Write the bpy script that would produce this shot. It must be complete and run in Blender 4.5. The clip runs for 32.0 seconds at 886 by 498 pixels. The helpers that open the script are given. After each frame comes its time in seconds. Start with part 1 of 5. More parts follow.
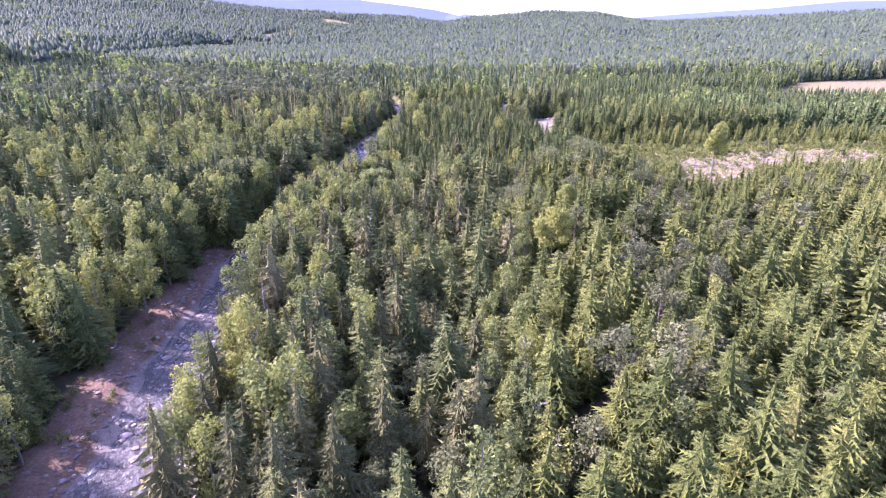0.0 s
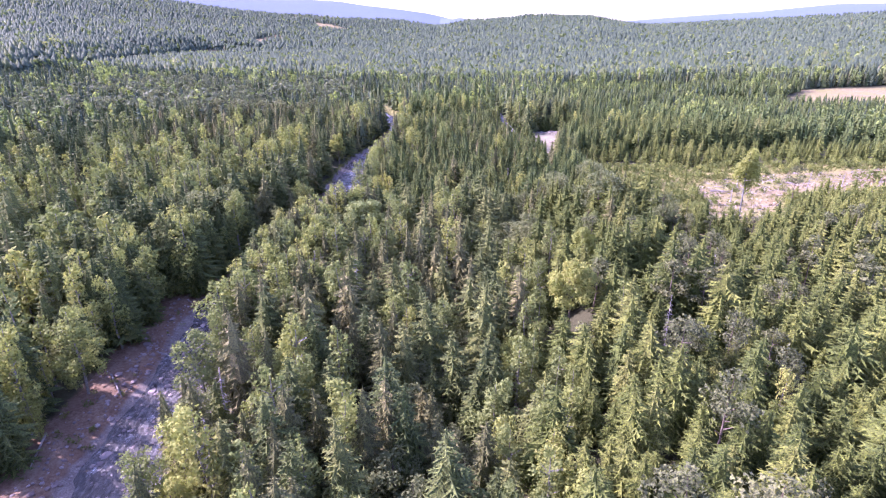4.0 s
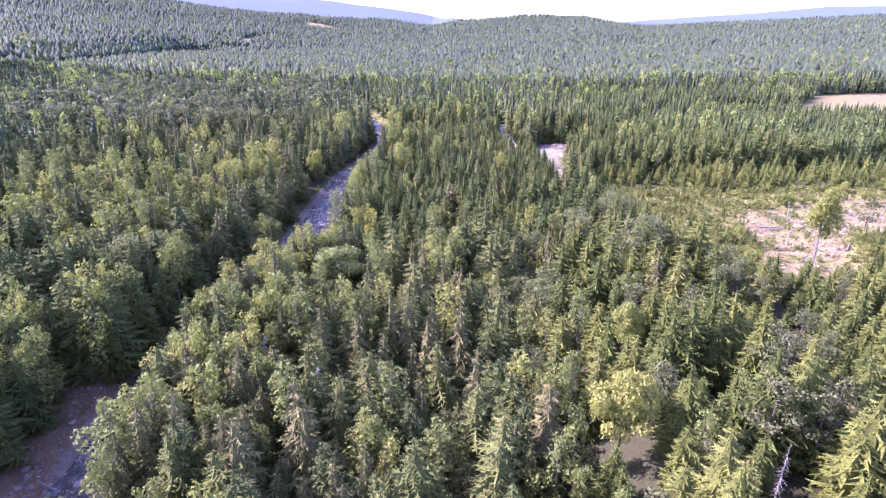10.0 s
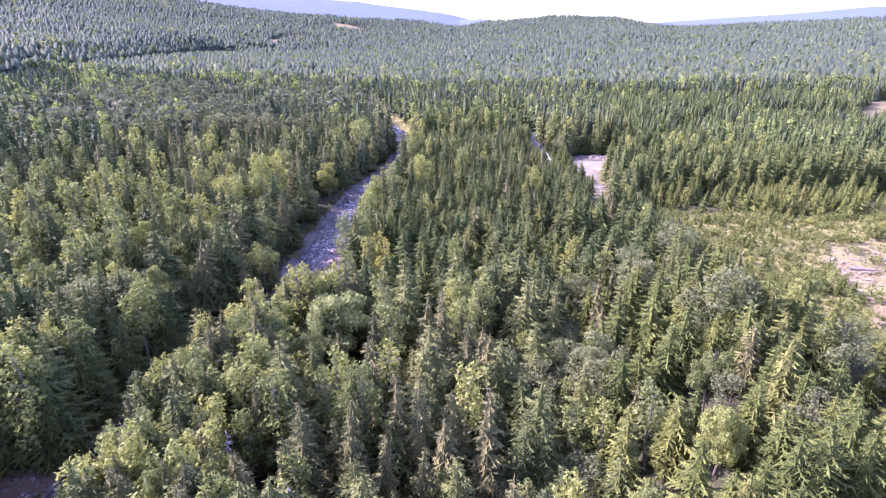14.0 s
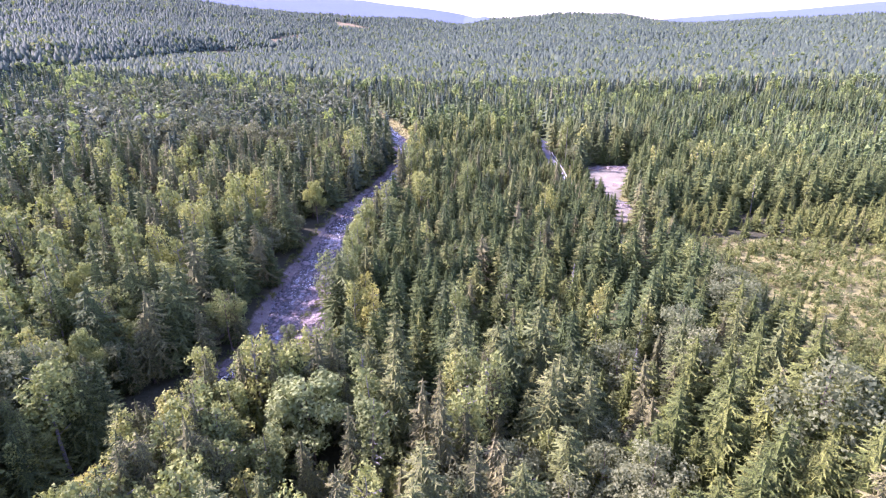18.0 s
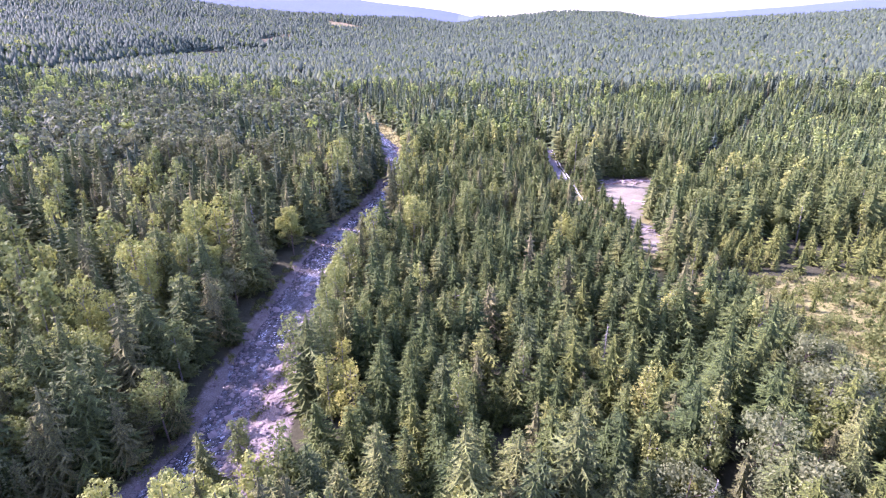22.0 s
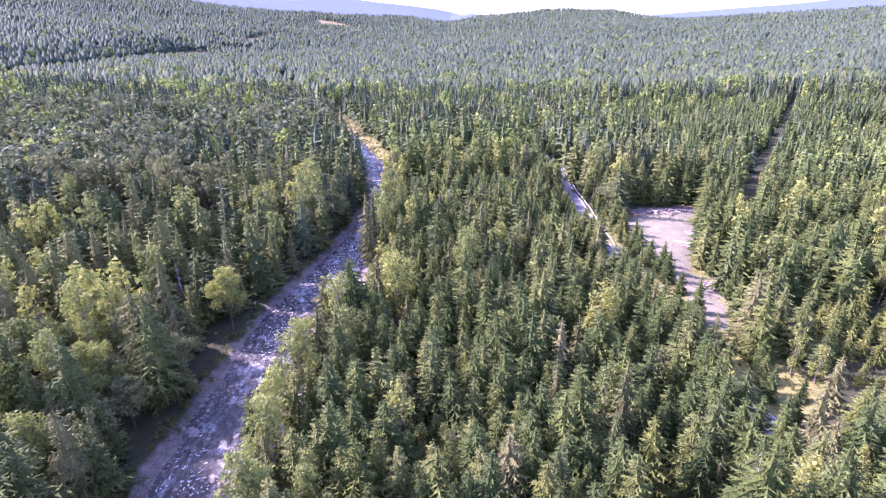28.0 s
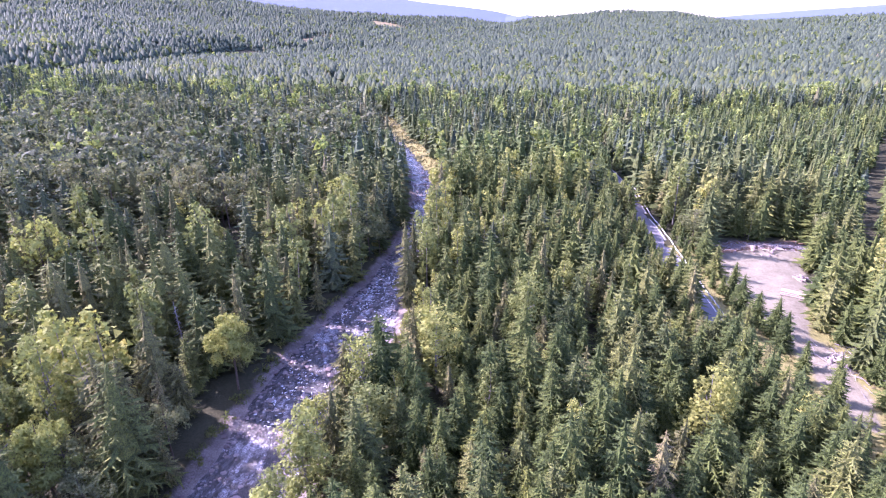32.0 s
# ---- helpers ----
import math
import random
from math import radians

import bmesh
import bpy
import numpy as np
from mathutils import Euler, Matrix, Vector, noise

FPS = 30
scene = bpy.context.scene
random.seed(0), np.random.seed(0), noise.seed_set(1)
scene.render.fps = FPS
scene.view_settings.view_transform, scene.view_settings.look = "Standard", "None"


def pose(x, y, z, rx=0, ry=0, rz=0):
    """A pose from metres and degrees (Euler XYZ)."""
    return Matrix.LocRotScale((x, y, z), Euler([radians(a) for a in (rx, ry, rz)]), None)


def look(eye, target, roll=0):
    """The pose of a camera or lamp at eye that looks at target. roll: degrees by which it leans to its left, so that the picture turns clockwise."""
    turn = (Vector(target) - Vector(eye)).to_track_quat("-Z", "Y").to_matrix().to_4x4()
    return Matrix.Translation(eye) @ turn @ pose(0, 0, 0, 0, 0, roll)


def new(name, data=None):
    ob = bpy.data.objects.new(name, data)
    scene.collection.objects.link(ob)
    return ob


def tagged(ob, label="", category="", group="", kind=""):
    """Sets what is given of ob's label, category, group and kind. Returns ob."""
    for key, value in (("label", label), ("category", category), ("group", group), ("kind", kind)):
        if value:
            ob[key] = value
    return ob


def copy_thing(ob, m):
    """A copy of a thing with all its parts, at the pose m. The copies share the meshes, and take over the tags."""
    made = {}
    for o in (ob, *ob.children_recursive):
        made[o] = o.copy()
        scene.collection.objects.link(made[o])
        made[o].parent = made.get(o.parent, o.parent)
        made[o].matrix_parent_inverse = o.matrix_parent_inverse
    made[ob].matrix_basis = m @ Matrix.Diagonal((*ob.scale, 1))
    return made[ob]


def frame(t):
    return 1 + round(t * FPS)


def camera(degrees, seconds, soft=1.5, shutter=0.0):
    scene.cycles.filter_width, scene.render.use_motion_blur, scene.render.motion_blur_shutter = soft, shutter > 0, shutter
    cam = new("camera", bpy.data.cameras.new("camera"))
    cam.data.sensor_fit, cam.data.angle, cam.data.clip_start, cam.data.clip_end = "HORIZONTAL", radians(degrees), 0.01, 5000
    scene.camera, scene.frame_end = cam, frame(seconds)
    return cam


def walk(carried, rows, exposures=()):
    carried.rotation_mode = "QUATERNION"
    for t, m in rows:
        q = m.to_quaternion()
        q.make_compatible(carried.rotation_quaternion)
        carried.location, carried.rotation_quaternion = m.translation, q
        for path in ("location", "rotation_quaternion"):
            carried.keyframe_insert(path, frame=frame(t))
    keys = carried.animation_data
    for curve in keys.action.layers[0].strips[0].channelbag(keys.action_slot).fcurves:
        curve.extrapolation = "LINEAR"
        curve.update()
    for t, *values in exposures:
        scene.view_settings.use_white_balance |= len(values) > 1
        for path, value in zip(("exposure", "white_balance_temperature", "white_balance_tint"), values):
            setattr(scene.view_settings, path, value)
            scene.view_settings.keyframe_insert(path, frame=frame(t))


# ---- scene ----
cam = camera(77.5, 32.0, soft=1.2)
PATH = [
    (0, (2.365, -2.707, 42.607), (2.336, -0.848, 41.871), -0.2),
    (0.5, (2.265, 0.023, 42.93), (2.239, 1.883, 42.195), -0.1),
    (1, (2.165, 2.719, 43.352), (2.14, 4.58, 42.619), -0.2),
    (1.5, (2.015, 5.329, 43.817), (1.993, 7.19, 43.085), -0.2),
    (2, (1.957, 7.963, 44.283), (1.936, 9.825, 43.552), -0.2),
    (2.5, (1.896, 10.426, 44.723), (1.876, 12.288, 43.992), -0.2),
    (3, (1.753, 12.852, 45.099), (1.736, 14.715, 44.371), -0.2),
    (3.5, (1.636, 15.316, 45.393), (1.622, 17.179, 44.666), -0.3),
    (5.5, (1.144, 25.841, 46.516), (1.14, 27.704, 45.789), -0.3),
    (6, (1.097, 28.419, 46.589), (1.095, 30.282, 45.862), -0.3),
    (6.5, (1.138, 30.969, 46.624), (1.139, 32.833, 45.897), -0.2),
    (7, (1.124, 33.672, 46.62), (1.128, 35.535, 45.893), -0.2),
    (7.5, (1.12, 36.444, 46.605), (1.125, 38.307, 45.878), -0.2),
    (8, (1.117, 39.322, 46.588), (1.125, 41.186, 45.861), -0.2),
    (8.5, (1.119, 42.161, 46.554), (1.13, 44.023, 45.826), -0.1),
    (9, (1.063, 45.004, 46.558), (1.076, 46.867, 45.831), -0.1),
    (9.5, (0.998, 47.83, 46.542), (1.013, 49.693, 45.815), -0.0),
    (10, (0.956, 50.88, 46.499), (0.972, 52.743, 45.772), 0.0),
    (10.5, (0.857, 53.893, 46.446), (0.875, 55.756, 45.718), 0.1),
    (11, (0.8, 56.938, 46.471), (0.827, 58.801, 45.743), 0.0),
    (11.5, (0.83, 59.936, 46.49), (0.883, 61.798, 45.763), 0.0),
    (12, (0.882, 63.048, 46.517), (0.976, 64.909, 45.791), 0.0),
    (12.5, (0.882, 66.094, 46.518), (1.006, 67.953, 45.792), 0.1),
    (13, (0.861, 69.189, 46.475), (0.954, 71.051, 45.749), 0.0),
    (13.5, (0.87, 72.104, 46.36), (0.863, 73.968, 45.635), 0.0),
    (14, (0.974, 75.095, 46.311), (0.904, 76.958, 45.587), 0.0),
    (14.5, (0.966, 77.959, 46.298), (0.868, 79.821, 45.574), 0.0),
    (16.5, (0.948, 90.321, 46.693), (0.85, 92.182, 45.967), -0.1),
    (17, (0.95, 93.355, 46.749), (0.854, 95.215, 46.021), -0.2),
    (17.5, (0.902, 96.373, 46.816), (0.811, 98.233, 46.087), -0.3),
    (18, (0.847, 99.484, 46.909), (0.76, 101.344, 46.18), -0.4),
    (18.5, (0.78, 102.611, 46.968), (0.694, 104.47, 46.237), -0.4),
    (19, (0.689, 105.75, 47.039), (0.605, 107.61, 46.308), -0.6),
    (19.5, (0.497, 108.868, 47.086), (0.415, 110.727, 46.353), -0.6),
    (20, (0.266, 112.186, 47.151), (0.187, 114.046, 46.419), -0.6),
    (20.5, (0.029, 115.538, 47.161), (-0.048, 117.398, 46.429), -0.6),
    (21, (-0.206, 118.98, 47.155), (-0.281, 120.84, 46.423), -0.6),
    (21.5, (-0.425, 122.353, 47.123), (-0.498, 124.212, 46.39), -0.6),
    (22, (-0.586, 125.778, 47.081), (-0.658, 127.637, 46.348), -0.7),
    (22.5, (-0.78, 129.207, 47.038), (-0.85, 131.066, 46.305), -0.7),
    (23, (-0.926, 132.695, 47.002), (-0.994, 134.554, 46.269), -0.7),
    (23.5, (-1.036, 136.168, 46.96), (-1.102, 138.027, 46.226), -0.6),
    (24, (-1.13, 139.725, 46.928), (-1.196, 141.584, 46.195), -0.6),
    (24.5, (-1.187, 143.158, 46.866), (-1.25, 145.018, 46.133), -0.6),
    (25, (-1.247, 146.602, 46.792), (-1.308, 148.462, 46.058), -0.6),
    (25.5, (-1.332, 149.972, 46.733), (-1.391, 151.832, 45.999), -0.6),
    (27.5, (-1.721, 163.486, 46.565), (-1.772, 165.346, 45.83), -0.8),
    (28, (-1.669, 166.837, 46.53), (-1.718, 168.695, 45.794), -0.8),
    (28.5, (-1.643, 170.058, 46.481), (-1.691, 171.916, 45.744), -0.8),
    (29, (-1.769, 173.245, 46.412), (-1.835, 175.104, 45.676), -0.9),
    (29.5, (-1.963, 176.328, 46.287), (-2.083, 178.184, 45.552), -0.8),
    (30, (-2.251, 179.309, 46.144), (-2.415, 181.163, 45.41), -0.8),
    (30.5, (-2.538, 182.156, 45.998), (-2.727, 184.007, 45.265), -0.7),
    (31, (-2.853, 184.987, 45.859), (-3.057, 186.837, 45.128), -0.6),
    (31.5, (-3.267, 187.769, 45.747), (-3.479, 189.619, 45.016), -0.5),
    (32, (-3.838, 190.645, 45.695), (-4.052, 192.495, 44.965), -0.5),
]
walk(cam, [(t, look(eye, target, roll)) for t, eye, target, roll in PATH], exposures=[(0.0, 2.13, 5550, 57), (32.0, 2.13, 5550, 57)])

# ---------------------------------------------------------------- light
SUN_AZ, SUN_EL = -74.0, 37.5      # degrees from +y towards +x, and above the horizon
world = bpy.data.worlds.new("sky")
scene.world = world
world.use_nodes = True
wn = world.node_tree.nodes
sky = wn.new("ShaderNodeTexSky")
sky.sky_type, sky.sun_disc = "NISHITA", False
sky.sun_elevation, sky.sun_rotation = radians(SUN_EL), radians(SUN_AZ)
sky.air_density, sky.dust_density, sky.ozone_density, sky.altitude = 1.0, 2.0, 1.0, 300
wn["Background"].inputs["Strength"].default_value = 0.15
world.node_tree.links.new(sky.outputs["Color"], wn["Background"].inputs["Color"])
sun = new("sun", bpy.data.lights.new("sun", "SUN"))
sun.data.energy, sun.data.angle, sun.data.color = 3.9, radians(0.5), (1.0, 0.94, 0.84)
sd = Vector((math.sin(radians(SUN_AZ)) * math.cos(radians(SUN_EL)), math.cos(radians(SUN_AZ)) * math.cos(radians(SUN_EL)), math.sin(radians(SUN_EL))))
sun.matrix_world = look(sd * 300, (0, 0, 0))

# ---------------------------------------------------------------- materials
rng = np.random.default_rng(7)


class Mat:
    """A node material with short helpers."""

    def __init__(self, name, rough=0.8, spec=0.3):
        self.m = bpy.data.materials.new(name)
        self.m.use_nodes = True
        self.n, self.l = self.m.node_tree.nodes, self.m.node_tree.links
        self.b = self.n["Principled BSDF"]
        self.b.inputs["Roughness"].default_value = rough
        self.b.inputs["Specular IOR Level"].default_value = spec

    def coords(self, scale=(1, 1, 1)):
        g = self.n.new("ShaderNodeNewGeometry")
        mp = self.n.new("ShaderNodeMapping")
        mp.inputs["Scale"].default_value = scale
        self.l.new(g.outputs["Position"], mp.inputs["Vector"])
        return mp.outputs["Vector"]

    def noise(self, scale, detail=4, rough=0.6, stretch=(1, 1, 1)):
        t = self.n.new("ShaderNodeTexNoise")
        t.inputs["Scale"].default_value, t.inputs["Detail"].default_value, t.inputs["Roughness"].default_value = scale, detail, rough
        self.l.new(self.coords(stretch), t.inputs["Vector"])
        return t.outputs["Fac"]

    def attr(self, name):
        a = self.n.new("ShaderNodeAttribute")
        a.attribute_name = name
        return a.outputs["Fac"]

    def ramp(self, fac, stops):
        r = self.n.new("ShaderNodeValToRGB")
        e = r.color_ramp.elements
        while len(e) < len(stops):
            e.new(0.5)
        for el, (p, c) in zip(e, stops):
            el.position, el.color = p, (*c, 1)
        self.l.new(fac, r.inputs["Fac"])
        return r.outputs["Color"]

    def mix(self, fac, a, b, mode="MIX"):
        x = self.n.new("ShaderNodeMix")
        x.data_type, x.blend_type = "RGBA", mode
        for sock, v in ((x.inputs[0], fac), (x.inputs[6], a), (x.inputs[7], b)):
            if isinstance(v, bpy.types.NodeSocket):
                self.l.new(v, sock)
            elif isinstance(v, tuple):
                sock.default_value = (*v, 1)
            else:
                sock.default_value = v
        return x.outputs[2]

    def math(self, op, a, b=0.0, clamp=False):
        x = self.n.new("ShaderNodeMath")
        x.operation, x.use_clamp = op, clamp
        for sock, v in zip(x.inputs, (a, b)):
            if isinstance(v, bpy.types.NodeSocket):
                self.l.new(v, sock)
            else:
                sock.default_value = v
        return x.outputs[0]

    def colour(self, c):
        if isinstance(c, tuple):
            self.b.inputs["Base Color"].default_value = (*c, 1)
        else:
            self.l.new(c, self.b.inputs["Base Color"])
        return self

    def bump(self, height, strength=0.5, distance=0.1):
        bp = self.n.new("ShaderNodeBump")
        bp.inputs["Strength"].default_value, bp.inputs["Distance"].default_value = strength, distance
        self.l.new(height, bp.inputs["Height"])
        self.l.new(bp.outputs["Normal"], self.b.inputs["Normal"])
        return self


def foliage(name, stops, rough=0.75, through_light=0.35, spec=0.12, ragged=0.0, needles=0.0):
    """Leaf or needle material: tint by tree, speckle by leaf, some light passing through; ragged: how much of a spray is gaps."""
    k = Mat(name, rough, spec)
    info = k.n.new("ShaderNodeObjectInfo")
    geo = k.n.new("ShaderNodeNewGeometry")
    v = k.math("FRACT", k.math("ADD", k.attr("tint"), info.outputs["Random"]))
    v = k.math("ADD", k.math("MULTIPLY", v, 0.68), k.math("MULTIPLY", geo.outputs["Random Per Island"], 0.32))
    col = k.ramp(v, [(p, q) for p, q in stops])
    col = k.mix(k.math("MULTIPLY", k.noise(0.9, 3), 0.55), col, (0.5, 0.5, 0.5), "OVERLAY")
    # darker inside the crown, lighter at tips and top: needle age plus painted shade
    col = k.mix(k.attr("tip_tone"), k.mix(1.0, col, (0.80, 0.80, 0.84), "MULTIPLY"), k.mix(1.0, col, (1.18, 1.16, 1.06), "MULTIPLY"))
    if needles:
        col = k.mix(0.85, col, k.ramp(k.noise(needles, 3, 0.7), [(0.36, (0.42, 0.46, 0.50)), (0.5, (0.95, 0.98, 0.9)), (0.66, (1.62, 1.70, 1.0))]), "MULTIPLY")
    k.colour(col)
    tr = k.n.new("ShaderNodeBsdfTranslucent")
    warm = k.mix(0.55, col, (0.95, 1.0, 0.45), "MULTIPLY")
    k.l.new(k.mix(0.35, warm, col), tr.inputs["Color"])
    mx = k.n.new("ShaderNodeMixShader")
    mx.inputs[0].default_value = through_light
    out = k.n["Material Output"]
    k.l.new(k.b.outputs[0], mx.inputs[1])
    k.l.new(tr.outputs[0], mx.inputs[2])
    last = mx.outputs[0]
    if ragged:
        fine = k.noise(6.0, 2, 0.6)
        gaps = k.n.new("ShaderNodeBsdfTransparent")
        cut = k.n.new("ShaderNodeMixShader")
        k.l.new(k.math("LESS_THAN", fine, ragged), cut.inputs[0])
        k.l.new(last, cut.inputs[1])
        k.l.new(gaps.outputs[0], cut.inputs[2])
        last = cut.outputs[0]
    k.l.new(last, out.inputs["Surface"])
    return k.m


LEAF = {}
for key, title, stops, thr in (
    ("spruce", "spruce_needles", [(0.0, (0.062, 0.082, 0.039)), (0.35, (0.097, 0.115, 0.048)), (0.7, (0.148, 0.158, 0.061)), (1.0, (0.187, 0.186, 0.083))], 0.18),
    ("young", "young_spruce_needles", [(0.0, (0.068, 0.086, 0.031)), (0.4, (0.104, 0.122, 0.039)), (0.75, (0.150, 0.159, 0.048)), (1.0, (0.169, 0.166, 0.066))], 0.18),
    ("dense", "dense_spruce_needles", [(0.0, (0.052, 0.073, 0.031)), (0.4, (0.079, 0.104, 0.039)), (0.8, (0.123, 0.140, 0.047)), (1.0, (0.148, 0.151, 0.062))], 0.18),
    ("old", "old_spruce_needles", [(0.0, (0.094, 0.096, 0.050)), (0.5, (0.142, 0.138, 0.066)), (0.85, (0.190, 0.174, 0.088)), (1.0, (0.240, 0.198, 0.125))], 0.15),
    # spruces far off: haze painted into the needles as a bluer, greyer green
    ("distant", "hazy_spruce_needles", [(0.0, (0.061, 0.078, 0.054)), (0.5, (0.089, 0.110, 0.073)), (0.85, (0.117, 0.139, 0.086)), (1.0, (0.156, 0.167, 0.097))], 0.25),
    ("birch", "birch_leaves", [(0.0, (0.118, 0.144, 0.058)), (0.45, (0.178, 0.206, 0.072)), (0.8, (0.258, 0.278, 0.086)), (1.0, (0.305, 0.280, 0.092))], 0.32),
    ("willow", "willow_leaves", [(0.0, (0.112, 0.130, 0.066)), (0.5, (0.150, 0.168, 0.084)), (1.0, (0.205, 0.216, 0.112))], 0.35),
    ("pale", "pale_leaves", [(0.0, (0.165, 0.200, 0.086)), (0.5, (0.225, 0.262, 0.110)), (1.0, (0.295, 0.322, 0.138))], 0.35),
    ("pine", "pine_needles", [(0.0, (0.092, 0.098, 0.064)), (0.5, (0.124, 0.130, 0.080)), (1.0, (0.165, 0.162, 0.096))], 0.3),
    ("scrub", "scrub_leaves", [(0.0, (0.119, 0.149, 0.044)), (0.5, (0.189, 0.216, 0.063)), (0.85, (0.258, 0.266, 0.083)), (1.0, (0.328, 0.288, 0.132))], 0.4),
    ("amber", "yellow_leaves", [(0.0, (0.21, 0.225, 0.070)), (0.5, (0.285, 0.29, 0.084)), (1.0, (0.36, 0.33, 0.095))], 0.42),
):
    # second copy, for far trees: less red, more blue, haze put into the colour
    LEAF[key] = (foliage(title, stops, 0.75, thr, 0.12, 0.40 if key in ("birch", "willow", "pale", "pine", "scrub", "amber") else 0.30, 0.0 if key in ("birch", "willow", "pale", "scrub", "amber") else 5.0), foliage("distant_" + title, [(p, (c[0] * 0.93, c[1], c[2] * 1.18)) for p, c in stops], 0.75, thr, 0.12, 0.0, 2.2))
SCRUB = LEAF["scrub"][0]
TWIG = foliage("dead_twigs", [(0.0, (0.22, 0.19, 0.175)), (0.5, (0.33, 0.295, 0.28)), (1.0, (0.45, 0.42, 0.41))], 0.8, 0.1)

bk = Mat("conifer_bark", 0.9)
bk.colour(bk.ramp(bk.noise(5, 4), [(0.3, (0.07, 0.05, 0.04)), (0.7, (0.17, 0.13, 0.11))]))
BARK = bk.m
bb = Mat("birch_bark", 0.75)
bb.colour(bb.ramp(bb.noise(3, 5, 0.7, (1, 1, 3)), [(0.35, (0.06, 0.055, 0.048)), (0.5, (0.19, 0.175, 0.155)), (0.8, (0.31, 0.290, 0.260))]))
BBARK = bb.m

# ground: forest floor, with clearings, red soil, grass and gravel by attribute
gm = Mat("ground", 0.95, 0.15)
fine, mid, big = gm.noise(2.2, 6, 0.7), gm.noise(0.35, 5), gm.noise(0.06, 4)
floor_c = gm.mix(mid, gm.ramp(fine, [(0.3, (0.030, 0.034, 0.016)), (0.7, (0.085, 0.078, 0.045))]), (0.055, 0.054, 0.028))
straw = gm.ramp(gm.math("ADD", gm.math("MULTIPLY", fine, 0.55), gm.math("MULTIPLY", mid, 0.45)), [(0.33, (0.085, 0.055, 0.034)), (0.48, (0.20, 0.148, 0.084)), (0.60, (0.30, 0.235, 0.142)), (0.75, (0.38, 0.315, 0.210))])
straw = gm.mix(gm.math("MULTIPLY", gm.ramp(big, [(0.42, (0, 0, 0)), (0.60, (1, 1, 1))]), 0.75), straw, gm.mix(fine, (0.10, 0.11, 0.035), (0.25, 0.235, 0.085)))
soil = gm.ramp(gm.math("ADD", gm.math("MULTIPLY", fine, 0.6), gm.math("MULTIPLY", mid, 0.4)), [(0.32, (0.085, 0.048, 0.031)), (0.5, (0.168, 0.106, 0.070)), (0.68, (0.260, 0.194, 0.140))])
grass = gm.mix(mid, gm.ramp(fine, [(0.3, (0.100, 0.108, 0.032)), (0.7, (0.275, 0.255, 0.088))]), (0.235, 0.208, 0.084))
gravel = gm.ramp(gm.math("ADD", gm.math("MULTIPLY", fine, 0.5), gm.math("MULTIPLY", mid, 0.5)), [(0.3, (0.130, 0.113, 0.077)), (0.5, (0.206, 0.185, 0.131)), (0.7, (0.280, 0.256, 0.190))])
pebble = gm.noise(4.5, 4, 0.75)
shingle = gm.ramp(gm.math("ADD", gm.math("MULTIPLY", pebble, 0.6), gm.math("MULTIPLY", mid, 0.4)), [(0.34, (0.080, 0.062, 0.052)), (0.5, (0.192, 0.159, 0.138)), (0.64, (0.31, 0.270, 0.240))])
c = floor_c
for key, layer in (("clearing", straw), ("soil", soil), ("grass", grass), ("bar", shingle), ("gravel", gravel), ("brush", soil)):
    edge = gm.math("MULTIPLY", gm.math("SUBTRACT", gm.math("ADD", gm.attr(key), gm.math("MULTIPLY", mid, 0.7)), 0.62), 4.0, True)
    c = gm.mix(edge, c, layer)
gm.colour(c).bump(gm.math("ADD", fine, mid), 0.8, 0.25)
GROUND = gm.m

wm = Mat("river_water", 0.17, 0.5)
rip, rip2, foam_n = wm.noise(1.5, 6, 0.65, (1.0, 0.45, 1)), wm.noise(5.0, 4, 0.7), wm.noise(0.35, 6, 0.72, (1, 0.6, 1))
wm.colour(wm.mix(wm.math("MULTIPLY", wm.math("SUBTRACT", wm.math("ADD", foam_n, wm.math("MULTIPLY", wm.attr("riffle"), 0.085)), 0.60), 8.0, True), wm.ramp(rip, [(0.32, (0.026, 0.024, 0.022)), (0.5, (0.062, 0.057, 0.053)), (0.68, (0.145, 0.134, 0.128))]), wm.ramp(rip2, [(0.42, (0.16, 0.14, 0.15)), (0.62, (0.72, 0.71, 0.73))])))
wm.bump(wm.math("ADD", rip, wm.math("MULTIPLY", rip2, 0.35)), 1.0, 0.32)
WATER = wm.m

st = Mat("river_stone", 0.85)
info = st.n.new("ShaderNodeNewGeometry")
st.colour(st.mix(st.noise(3, 5), st.ramp(info.outputs["Random Per Island"], [(0, (0.11, 0.085, 0.080)), (0.6, (0.23, 0.185, 0.175)), (1, (0.42, 0.36, 0.34))]), (0.20, 0.15, 0.14)))
STONE = st.m
rd = Mat("asphalt", 0.85, 0.3)
rd.colour(rd.ramp(rd.math("ADD", rd.math("MULTIPLY", rd.noise(0.5, 5), 0.6), rd.math("MULTIPLY", rd.noise(9, 3), 0.4)), [(0.3, (0.15, 0.142, 0.147)), (0.7, (0.24, 0.228, 0.232))])).bump(rd.noise(14, 3), 0.3, 0.02)
ASPHALT = rd.m
wp = Mat("weathered_white_paint", 0.6)
wp.colour(wp.ramp(wp.noise(2, 5), [(0.3, (0.50, 0.48, 0.45)), (0.6, (0.80, 0.79, 0.76))]))
WHITE = wp.m
cw = Mat("cut_wood", 0.8)
cw.colour(cw.ramp(cw.noise(2.5, 5), [(0.3, (0.28, 0.20, 0.15)), (0.7, (0.58, 0.49, 0.42))]))
CUT = cw.m
# wooded hills behind everything: blue haze painted into the forest colour
fh = Mat("hazy_far_forest", 0.95, 0.1)
